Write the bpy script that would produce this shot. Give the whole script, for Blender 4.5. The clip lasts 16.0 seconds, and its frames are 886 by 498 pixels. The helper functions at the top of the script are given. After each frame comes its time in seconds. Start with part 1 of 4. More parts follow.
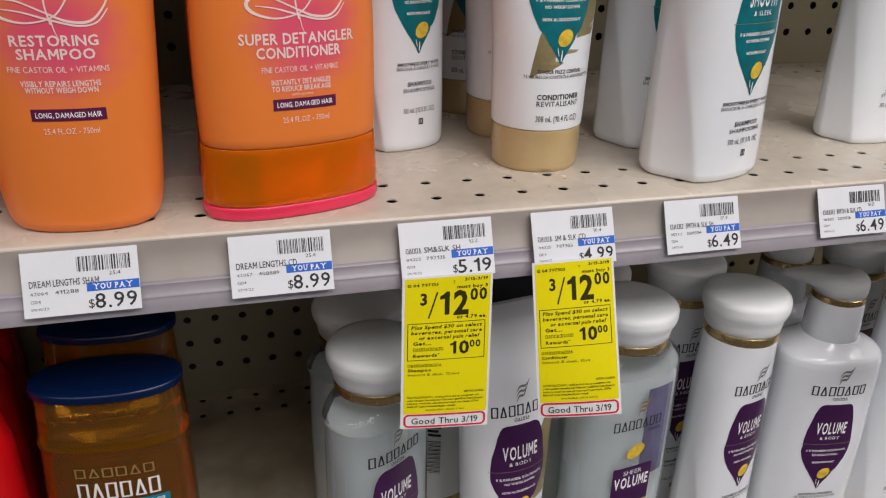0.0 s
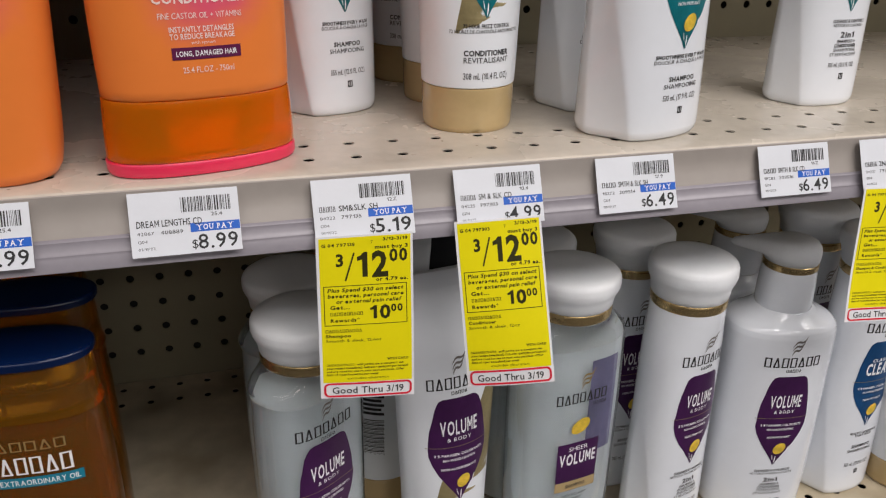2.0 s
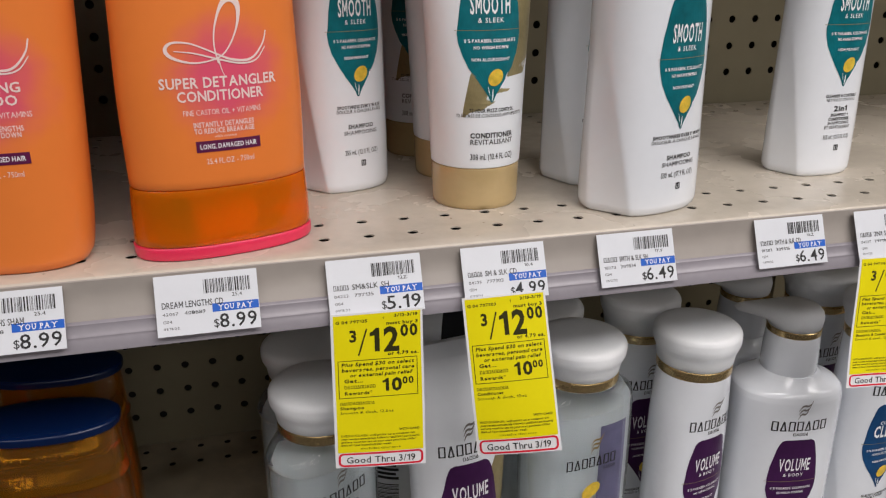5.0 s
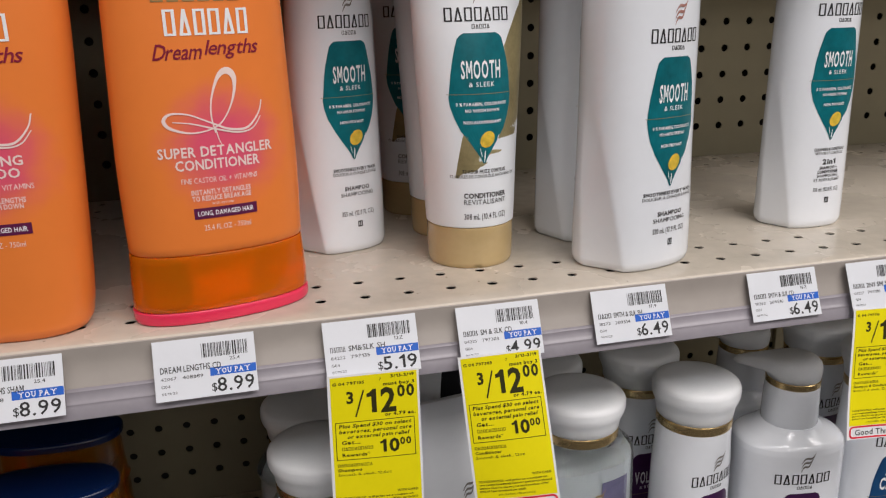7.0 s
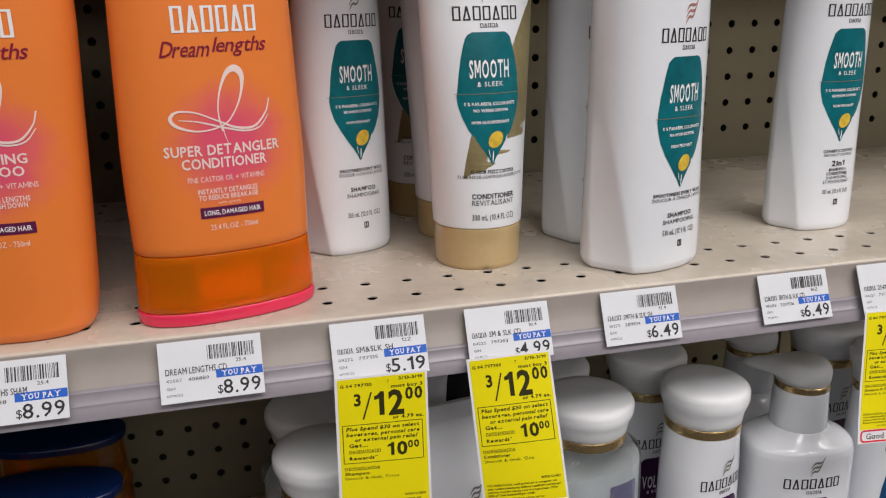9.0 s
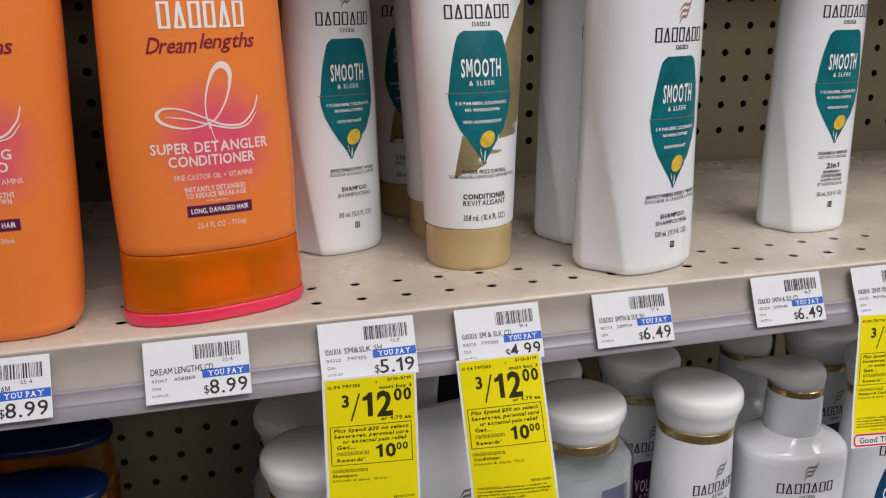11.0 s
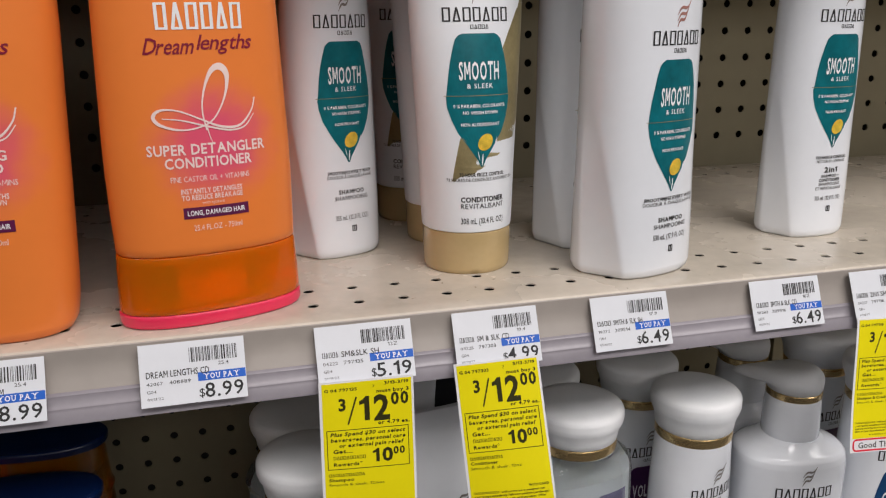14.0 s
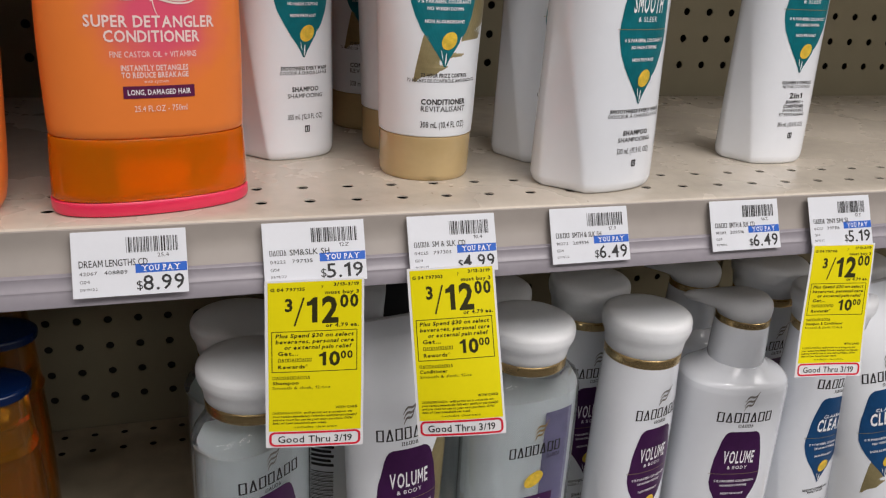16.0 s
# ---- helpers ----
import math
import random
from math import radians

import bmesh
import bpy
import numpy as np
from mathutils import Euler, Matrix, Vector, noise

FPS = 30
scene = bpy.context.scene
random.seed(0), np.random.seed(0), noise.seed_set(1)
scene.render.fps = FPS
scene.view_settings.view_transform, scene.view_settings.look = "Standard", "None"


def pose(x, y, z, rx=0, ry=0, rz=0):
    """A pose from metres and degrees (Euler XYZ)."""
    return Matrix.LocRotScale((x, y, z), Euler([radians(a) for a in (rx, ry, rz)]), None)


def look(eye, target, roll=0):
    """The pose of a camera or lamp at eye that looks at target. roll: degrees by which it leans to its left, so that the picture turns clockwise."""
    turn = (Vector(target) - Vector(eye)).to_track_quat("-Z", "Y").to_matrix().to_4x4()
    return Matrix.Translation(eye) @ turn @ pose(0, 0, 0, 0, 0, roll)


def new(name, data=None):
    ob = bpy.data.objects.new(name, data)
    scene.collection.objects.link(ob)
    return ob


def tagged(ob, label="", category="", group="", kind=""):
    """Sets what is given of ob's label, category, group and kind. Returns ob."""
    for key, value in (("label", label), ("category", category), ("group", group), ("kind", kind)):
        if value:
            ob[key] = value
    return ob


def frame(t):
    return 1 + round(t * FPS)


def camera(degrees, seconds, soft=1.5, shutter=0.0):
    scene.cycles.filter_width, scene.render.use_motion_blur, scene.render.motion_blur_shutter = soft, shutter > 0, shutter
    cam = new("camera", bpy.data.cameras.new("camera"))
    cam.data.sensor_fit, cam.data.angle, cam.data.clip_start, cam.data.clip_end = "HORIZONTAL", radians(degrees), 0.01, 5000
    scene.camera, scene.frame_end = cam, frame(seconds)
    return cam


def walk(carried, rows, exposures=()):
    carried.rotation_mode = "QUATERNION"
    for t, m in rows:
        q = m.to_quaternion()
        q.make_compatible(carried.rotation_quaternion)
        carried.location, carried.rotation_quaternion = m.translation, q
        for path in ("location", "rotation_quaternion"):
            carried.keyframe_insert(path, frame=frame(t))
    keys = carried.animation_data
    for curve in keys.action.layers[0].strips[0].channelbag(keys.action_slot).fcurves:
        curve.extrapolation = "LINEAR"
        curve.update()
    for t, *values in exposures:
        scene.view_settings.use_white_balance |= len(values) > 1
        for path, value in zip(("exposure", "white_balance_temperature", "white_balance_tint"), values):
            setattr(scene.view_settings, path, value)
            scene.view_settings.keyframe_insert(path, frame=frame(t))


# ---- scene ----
cam = camera(56.6, 16.0, soft=1.2)
PATH = [
    (0, (-0.088, -0.391, 1.362), (0.41, 1.364, 0.544), 1.5),
    (0.2, (-0.071, -0.395, 1.352), (0.436, 1.357, 0.531), 1.6),
    (0.5, (-0.05, -0.4, 1.343), (0.472, 1.337, 0.5), 1.6),
    (1, (-0.043, -0.396, 1.332), (0.48, 1.343, 0.494), 1.0),
    (1.5, (-0.05, -0.398, 1.333), (0.467, 1.351, 0.513), 1.2),
    (2, (-0.046, -0.394, 1.334), (0.46, 1.364, 0.523), 1.0),
    (2.5, (-0.041, -0.39, 1.333), (0.453, 1.373, 0.529), 0.5),
    (3, (-0.04, -0.393, 1.332), (0.45, 1.376, 0.537), 0.5),
    (3.5, (-0.042, -0.395, 1.332), (0.445, 1.379, 0.548), 0.6),
    (4, (-0.045, -0.393, 1.332), (0.439, 1.387, 0.558), 0.7),
    (4.5, (-0.044, -0.398, 1.346), (0.43, 1.391, 0.588), 0.4),
    (5, (-0.044, -0.409, 1.357), (0.426, 1.402, 0.651), -0.1),
    (5.2, (-0.042, -0.407, 1.361), (0.439, 1.404, 0.662), -0.2),
    (7.3, (-0.038, -0.415, 1.364), (0.43, 1.439, 0.78), -1.3),
    (7.5, (-0.035, -0.411, 1.362), (0.437, 1.442, 0.777), -1.4),
    (8, (-0.042, -0.411, 1.361), (0.423, 1.445, 0.779), -1.4),
    (8.5, (-0.046, -0.409, 1.36), (0.42, 1.449, 0.784), -1.4),
    (9, (-0.044, -0.409, 1.36), (0.431, 1.446, 0.783), -1.1),
    (11.5, (-0.039, -0.406, 1.357), (0.443, 1.451, 0.791), -0.7),
    (12, (-0.039, -0.41, 1.36), (0.447, 1.449, 0.807), -0.6),
    (12.5, (-0.038, -0.409, 1.36), (0.454, 1.449, 0.809), -0.4),
    (13, (-0.037, -0.408, 1.361), (0.455, 1.452, 0.815), -0.4),
    (13.5, (-0.041, -0.405, 1.36), (0.456, 1.456, 0.821), -0.7),
    (14, (-0.039, -0.405, 1.355), (0.45, 1.453, 0.799), -0.6),
    (14.2, (-0.038, -0.392, 1.344), (0.468, 1.459, 0.777), -0.2),
    (14.5, (-0.036, -0.384, 1.337), (0.468, 1.457, 0.738), 0.1),
    (14.7, (-0.030, -0.389, 1.346), (0.477, 1.447, 0.737), -0.0),
    (15, (-0.033, -0.394, 1.342), (0.497, 1.427, 0.708), 0.6),
    (15.2, (-0.036, -0.393, 1.328), (0.511, 1.419, 0.683), 0.7),
    (15.5, (-0.039, -0.392, 1.33), (0.524, 1.404, 0.651), 1.9),
    (16, (-0.04, -0.393, 1.331), (0.561, 1.384, 0.638), 3.2),
]
walk(cam, [(t, look(eye, target, roll)) for t, eye, target, roll in PATH])
LAMP = 59.3
scene.view_settings.exposure = 0.0


# ---- light: unseen ceiling fluorescents, an inferred near row and a far fill row ----
def area_lamp(x, y, z, sx, sy, power, tilt=0.0):
    data = bpy.data.lights.new("unseen_fluorescent", "AREA")
    data.shape, data.size, data.size_y, data.energy = "RECTANGLE", sx, sy, power
    data.color = (1.0, 0.943, 0.925)
    ob = new("unseen_fluorescent", data)
    ob.matrix_world = pose(x, y, z, tilt, 0, 0)
    return ob


# near row inferred from bottle reflections; far row added to brighten the rear caps
for row_y, watts in ((-1.55, LAMP * 0.87), (-4.20, LAMP * 0.68)):
    for col_x, share in ((-1.75, 0.50), (1.05, 1.42), (3.6, 0.48)):
        area_lamp(col_x, row_y, 3.12, 2.5, 1.10, watts * share)

world = bpy.data.worlds.new("store_world")
world.use_nodes = True
world.node_tree.nodes["Background"].inputs[0].default_value = (0.9, 0.95, 1.0, 1)
world.node_tree.nodes["Background"].inputs[1].default_value = 0.004
scene.world = world


# ---- materials ----
def material(name, color, rough=0.4, metal=0.0, var=0.06, scale=40.0, bump=0.0, bump_scale=300.0, trans=0.0, ior=1.45, coat=0.0, sss=0.0, spot=None, tint=None):
    """Principled material with colour variation at two scales and a fine relief."""
    m = bpy.data.materials.new(name)
    m.use_nodes = True
    nt = m.node_tree
    p = nt.nodes["Principled BSDF"]
    tc = nt.nodes.new("ShaderNodeTexCoord")
    n1 = nt.nodes.new("ShaderNodeTexNoise")
    n1.inputs["Scale"].default_value, n1.inputs["Detail"].default_value = scale, 5.0
    n2 = nt.nodes.new("ShaderNodeTexNoise")
    n2.inputs["Scale"].default_value, n2.inputs["Detail"].default_value = scale * 9, 3.0
    nt.links.new(tc.outputs["Object"], n1.inputs["Vector"])
    nt.links.new(tc.outputs["Object"], n2.inputs["Vector"])
    add = nt.nodes.new("ShaderNodeMath")
    add.operation = "MULTIPLY_ADD"
    nt.links.new(n2.outputs["Fac"], add.inputs[0])
    add.inputs[1].default_value = 0.4
    nt.links.new(n1.outputs["Fac"], add.inputs[2])
    ramp = nt.nodes.new("ShaderNodeMapRange")
    ramp.inputs["From Min"].default_value, ramp.inputs["From Max"].default_value = 0.45, 0.95
    ramp.inputs["To Min"].default_value, ramp.inputs["To Max"].default_value = 1 - var, 1 + var * 0.4
    nt.links.new(add.outputs[0], ramp.inputs["Value"])
    mul = nt.nodes.new("ShaderNodeVectorMath")
    mul.operation = "SCALE"
    mul.inputs[0].default_value = color
    nt.links.new(ramp.outputs[0], mul.inputs["Scale"])
    out = mul.outputs[0]
    if tint:  # a printed round patch of another colour: centre, radius, colour, strength
        centre, radius, tcol, strength = tint
        sub = nt.nodes.new("ShaderNodeVectorMath")
        sub.operation = "DISTANCE"
        nt.links.new(tc.outputs["Object"], sub.inputs[0])
        sub.inputs[1].default_value = centre
        wob = nt.nodes.new("ShaderNodeTexNoise")
        wob.inputs["Scale"].default_value = 70
        nt.links.new(tc.outputs["Object"], wob.inputs["Vector"])
        wm = nt.nodes.new("ShaderNodeMath")
        wm.operation = "MULTIPLY_ADD"
        nt.links.new(wob.outputs["Fac"], wm.inputs[0])
        wm.inputs[1].default_value = radius * 0.5
        nt.links.new(sub.outputs["Value"], wm.inputs[2])
        mr = nt.nodes.new("ShaderNodeMapRange")
        mr.interpolation_type = "SMOOTHSTEP"
        mr.inputs["From Min"].default_value, mr.inputs["From Max"].default_value = radius * 0.55, radius * 1.45
        mr.inputs["To Min"].default_value, mr.inputs["To Max"].default_value = strength, 0.0
        nt.links.new(wm.outputs[0], mr.inputs["Value"])
        mix = nt.nodes.new("ShaderNodeMix")
        mix.data_type = "RGBA"
        nt.links.new(mr.outputs[0], mix.inputs[0])
        nt.links.new(out, mix.inputs[6])
        mix.inputs[7].default_value = (*tcol, 1)
        out = mix.outputs[2]
    if spot:  # scattered dark specks and grime: scale, threshold, colour
        sc, lo, scol, soft_edge = spot
        v = nt.nodes.new("ShaderNodeTexNoise")
        v.inputs["Scale"].default_value, v.inputs["Detail"].default_value = sc, 2.0
        nt.links.new(tc.outputs["Object"], v.inputs["Vector"])
        mr = nt.nodes.new("ShaderNodeMapRange")
        mr.inputs["From Min"].default_value, mr.inputs["From Max"].default_value = lo, lo + soft_edge
        nt.links.new(v.outputs["Fac"], mr.inputs["Value"])
        mix = nt.nodes.new("ShaderNodeMix")
        mix.data_type = "RGBA"
        nt.links.new(mr.outputs[0], mix.inputs[0])
        nt.links.new(out, mix.inputs[6])
        mix.inputs[7].default_value = (*scol, 1)
        out = mix.outputs[2]
    nt.links.new(out, p.inputs["Base Color"])
    rr = nt.nodes.new("ShaderNodeMapRange")
    rr.inputs["To Min"].default_value, rr.inputs["To Max"].default_value = max(0.02, rough - 0.06), rough + 0.06
    nt.links.new(n1.outputs["Fac"], rr.inputs["Value"])
    nt.links.new(rr.outputs[0], p.inputs["Roughness"])
    p.inputs["Metallic"].default_value = metal
    p.inputs["Transmission Weight"].default_value = trans
    p.inputs["IOR"].default_value = ior
    p.inputs["Coat Weight"].default_value = coat
    p.inputs["Coat Roughness"].default_value = min(rough, 0.10)
    if sss:
        p.inputs["Subsurface Weight"].default_value = sss
        p.inputs["Subsurface Radius"].default_value = (0.022, 0.022, 0.022)
        p.inputs["Subsurface Scale"].default_value = 1.0
    if bump:
        nb = nt.nodes.new("ShaderNodeTexNoise")
        nb.inputs["Scale"].default_value = bump_scale
        nt.links.new(tc.outputs["Object"], nb.inputs["Vector"])
        b = nt.nodes.new("ShaderNodeBump")
        b.inputs["Strength"].default_value, b.inputs["Distance"].default_value = bump, 0.0006
        nt.links.new(nb.outputs["Fac"], b.inputs["Height"])
        nt.links.new(b.outputs[0], p.inputs["Normal"])
    return m


M = {}
M["shelf"] = material("enamelled_shelf_steel", (0.61, 0.55, 0.465), 0.27, var=0.20, scale=11, bump=0.12, bump_scale=900, spot=(150, 0.73, (0.22, 0.19, 0.14), 0.05))
# real stains, plus broad darkening painted in for the lower deck's shade
M["shelf_grimy_shaded"] = material("grimy_shaded_shelf_steel", (0.61, 0.53, 0.39), 0.36, var=0.30, scale=9, bump=0.14, bump_scale=900, spot=(13, 0.42, (0.23, 0.185, 0.115), 0.34))
# shelf beige taken darker: the interior's shade is in the panel colour
M["peg_shaded"] = material("shaded_back_panel", (0.295, 0.264, 0.176), 0.50, var=0.10, scale=7, bump=0.15, bump_scale=700)
# near-black stand-in for the shade inside punched holes and slots
M["hole_shade"] = material("hole_shade_black", (0.018, 0.016, 0.014), 0.8)
M["channel"] = material("channel_plastic", (0.37, 0.335, 0.305), 0.30, var=0.10, scale=14)
M["lip"] = material("channel_lip_plastic", (0.29, 0.27, 0.30), 0.30, var=0.14, scale=25)
M["paper"] = material("tag_paper", (0.71, 0.735, 0.78), 0.5, var=0.03, scale=60)
M["yellow"] = material("yellow_paper", (0.88, 0.77, 0.003), 0.42, var=0.04, scale=50)
M["ink"] = material("black_ink", (0.018, 0.018, 0.02), 0.5, var=0.3, scale=500)
M["ink_yellow"] = material("black_ink_on_yellow", (0.035, 0.032, 0.005), 0.5, var=0.3, scale=500)
M["grey_ink"] = material("grey_ink", (0.05, 0.05, 0.055), 0.5, var=0.3, scale=500)
M["band"] = material("blue_print", (0.01, 0.115, 0.56), 0.45, var=0.05)
M["red_print"] = material("red_print", (0.72, 0.015, 0.04), 0.45)
M["white_print"] = material("white_print", (0.85, 0.85, 0.87), 0.45)
M["white"] = material("white_plastic", (0.81, 0.84, 0.885), 0.17, var=0.03, scale=18, coat=0.5, bump=0.02)
M["white_tube"] = material("white_soft_plastic", (0.80, 0.83, 0.865), 0.30, var=0.03, scale=18, bump=0.03)
M["frost"] = material("frosted_cap", (0.83, 0.86, 0.89), 0.45, var=0.04, scale=60, sss=0.9, bump=0.04)
M["gold"] = material("gold_foil", (0.68, 0.50, 0.24), 0.26, metal=0.9, var=0.08, scale=60)
M["gold_cap"] = material("pearly_gold_plastic", (0.52, 0.385, 0.19), 0.20, metal=0.10, var=0.08, scale=30, coat=0.5)
M["gold_print"] = material("gold_print", (0.36, 0.30, 0.15), 0.35, metal=0.35, var=0.3, scale=45)
M["capsule"] = material("golden_capsule", (0.80, 0.55, 0.06), 0.3, var=0.4, scale=160)
M["silver_print"] = material("grey_mark", (0.24, 0.22, 0.205), 0.35, metal=0.3, var=0.2, scale=60)
M["rose_print"] = material("rose_mark", (0.50, 0.24, 0.20), 0.35, metal=0.3, var=0.2, scale=60)
M["teal"] = material("teal_label", (0.003, 0.165, 0.20), 0.30, var=0.45, scale=22)
M["purple"] = material("purple_label", (0.058, 0.012, 0.075), 0.30, var=0.35, scale=22)
M["navy"] = material("blue_label", (0.012, 0.072, 0.20), 0.30, var=0.4, scale=22)
M["lilac"] = material("lilac_label", (0.19, 0.18, 0.34), 0.3, var=0.4, scale=25)
M["clear"] = material("clear_plastic", (0.95, 0.98, 0.99), 0.03, var=0.01, trans=0.97, ior=1.27, coat=1.0)
M["liquid"] = material("pale_shampoo", (0.88, 0.955, 0.985), 0.04, var=0.06, scale=30, trans=0.30, ior=1.08)
M["orange"] = material("orange_plastic", (0.85, 0.226, 0.042), 0.34, var=0.04, scale=14, coat=0.15, bump=0.03,
                       tint=((0.0040, -0.025, 0.094), 0.031, (0.74, 0.070, 0.19), 0.85))
M["orange_clear"] = material("translucent_orange_cap", (1.0, 0.27, 0.006), 0.06, var=0.05, scale=40, trans=0.63, ior=1.10, coat=0.5)
M["orange_inner"] = material("orange_spout", (0.90, 0.20, 0.008), 0.35)
M["pink"] = material("pink_base", (0.80, 0.035, 0.10), 0.3, coat=0.3)
M["pale_print"] = material("pale_pink_print", (0.88, 0.70, 0.66), 0.4)
M["maroon"] = material("maroon_print", (0.11, 0.008, 0.06), 0.4)
M["magenta_print"] = material("magenta_print", (0.26, 0.008, 0.04), 0.4, var=0.4, scale=60)
M["amber"] = material("amber_plastic", (0.38, 0.062, 0.008), 0.04, var=0.35, scale=22, trans=0.86, ior=1.30)
M["amber_top"] = material("amber_headspace", (0.64, 0.27, 0.013), 0.04, var=0.10, scale=30, trans=0.88, ior=1.32, coat=1.0)
M["amber_shell"] = material("amber_shell", (1.0, 0.42, 0.03), 0.04, var=0.05, scale=30, trans=0.92, ior=1.22, coat=1.0)
M["blue_cap"] = material("blue_cap_plastic", (0.001, 0.009, 0.048), 0.24, var=0.08, scale=25, coat=0.0)
M["teal_print"] = material("teal_band", (0.01, 0.20, 0.30), 0.35)
M["bronze_print"] = material("bronze_print", (0.36, 0.25, 0.10), 0.35, metal=0.3, var=0.2)
M["red"] = material("red_plastic", (0.62, 0.004, 0.008), 0.3, coat=0.3)
M["black"] = material("black_plastic", (0.012, 0.012, 0.014), 0.3)
# unseen floor, kept dark so that little light bounces into the shelves
M["floor"] = material("dark_bounce_floor", (0.07, 0.07, 0.075), 0.8, var=0.2, scale=3)
M["wall"] = material("store_wall_paint", (0.28, 0.27, 0.26), 0.7, var=0.06, scale=2)
M["ceiling"] = material("ceiling_board", (0.60, 0.60, 0.58), 0.8, var=0.06, scale=12)
# unseen block across the aisle, dark to hold down the bounce
M["opposite"] = material("dark_bounce_block", (0.08, 0.075, 0.07), 0.6, var=0.5, scale=7)


# ---- helpers for parts ----
def mesh_object(name, verts, faces, mat, parent=None, smooth=True, label="", sharp=0.7):
    me = bpy.data.meshes.new(name)
    me.from_pydata([tuple(v) for v in verts], [], faces)
    bm = bmesh.new()
    bm.from_mesh(me)
    bmesh.ops.recalc_face_normals(bm, faces=bm.faces)
    for e in bm.edges:
        if len(e.link_faces) == 2 and e.calc_face_angle(0) > sharp:
            e.smooth = False
    bm.to_mesh(me)
    bm.free()
    if smooth:
        me.polygons.foreach_set("use_smooth", [True] * len(me.polygons))
    me.materials.append(mat)
    ob = new(name, me)
    if parent:
        ob.parent = parent
    if label:
        tagged(ob, label)
    return ob


def flat_object(name, verts, faces, mat, parent=None, label=""):
    """Print on a surface: faces keep the order given."""
    me = bpy.data.meshes.new(name)
    me.from_pydata([tuple(v) for v in verts], [], faces)
    me.materials.append(mat)
    ob = new(name, me)
    if parent:
        ob.parent = parent
    if label:
        tagged(ob, label)
    return ob


def box(name, lo, hi, mat, parent=None, bevel=0.0, label=""):
    bm = bmesh.new()
    bmesh.ops.create_cube(bm, size=1)
    for v in bm.verts:
        v.co = Vector([lo[i] + (v.co[i] + 0.5) * (hi[i] - lo[i]) for i in range(3)])
    if bevel:
        bmesh.ops.bevel(bm, geom=bm.edges[:], offset=bevel, segments=2, affect="EDGES", profile=0.6)
    me = bpy.data.meshes.new(name)
    bm.to_mesh(me)
    bm.free()
    me.materials.append(mat)
    ob = new(name, me)
    if parent:
        ob.parent = parent
    if label:
        tagged(ob, label)
    return ob


def thing(name, label, category, m, group=""):
    ob = new(name)
    ob.empty_display_size = 0.02
    ob.matrix_basis = m
    return tagged(ob, label, category, group)


def extrude_x(name, outline, x0, x1, mat, parent=None, label="", steps=1):
    """A closed outline in (y, z), drawn out along x."""
    n = len(outline)
    verts, faces = [], []
    for s in range(steps + 1):
        x = x0 + (x1 - x0) * s / steps
        verts += [(x, y, z) for y, z in outline]
    for s in range(steps):
        for i in range(n):
            j = (i + 1) % n
            faces.append((s * n + i, s * n + j, (s + 1) * n + j, (s + 1) * n + i))
    faces += [tuple(range(n)), tuple(range(steps * n, steps * n + n))[::-1]]
    return mesh_object(name, verts, faces, mat, parent, smooth=True, label=label, sharp=0.5)


# ---- letters: every sign of the built-in font, once as a flat mesh ----
SIGNS = "ABCDEFGHIJKLMNOPQRSTUVWXYZabcdefghijklmnopqrstuvwxyz0123456789.,-+&/%$()*':ÀÔÉ"
GLYPHS = {}


def make_glyphs():
    made = []
    for bold, off in ((False, 0.0), (True, 0.022), ("heavy", 0.032), ("semi", 0.008)):
        for ch in SIGNS:
            cu = bpy.data.curves.new("glyph", "FONT")
            cu.body, cu.resolution_u, cu.offset = ch, 2, off
            made.append((ch, bold, new("glyph", cu), cu))
    bpy.context.view_layer.update()
    dg = bpy.context.evaluated_depsgraph_get()
    for ch, bold, ob, cu in made:
        me = ob.evaluated_get(dg).to_mesh()
        vs = np.array([v.co[:2] for v in me.vertices]).reshape(-1, 2)
        fs = [tuple(p.vertices) for p in me.polygons]
        GLYPHS[ch, bold] = (vs, fs)
        ob.evaluated_get(dg).to_mesh_clear()
    for ch, bold, ob, cu in made:
        bpy.data.objects.remove(ob)
        bpy.data.curves.remove(cu)


make_glyphs()


def upright_m(weight):
    """A capital M with upright legs and a short middle."""
    w, h, t = 0.66, 0.70, 0.085 + 2 * weight
    vs = [(0, 0), (t, 0), (t, h), (0, h), (w - t, 0), (w, 0), (w, h), (w - t, h)]
    fs = [(0, 1, 2, 3), (4, 5, 6, 7)]
    m, lo = w / 2, h * 0.30
    vs += [(t * 0.2, h), (m - t * 0.55, lo), (m + t * 0.55, lo), (t * 1.15, h), (w - t * 1.15, h), (w - t * 0.2, h)]
    fs += [(8, 9, 10, 11), (9, 10, 13, 12)]
    return np.array(vs, float), fs


for style, weight in ((False, 0.0), (True, 0.022), ("heavy", 0.032), ("semi", 0.012)):
    GLYPHS["M", style] = upright_m(weight)


def flagged_one(weight):
    """A figure 1 with a flag at its head."""
    h, t = 0.70, 0.095 + 2 * weight
    vs = [(0.17, 0), (0.17 + t, 0), (0.17 + t, h), (0.17 + t * 0.30, h), (0.17, h * 0.86), (0.17, h * 0.70), (0.02, h * 0.66), (0.02, h * 0.82), (0.12, h * 0.87)]
    return np.array(vs, float), [(0, 1, 2, 3, 4, 5), (5, 4, 8, 7, 6), (4, 3, 8)]


for style, weight in ((False, 0.0), (True, 0.022), ("heavy", 0.032), ("semi", 0.012)):
    GLYPHS["1", style] = flagged_one(weight)


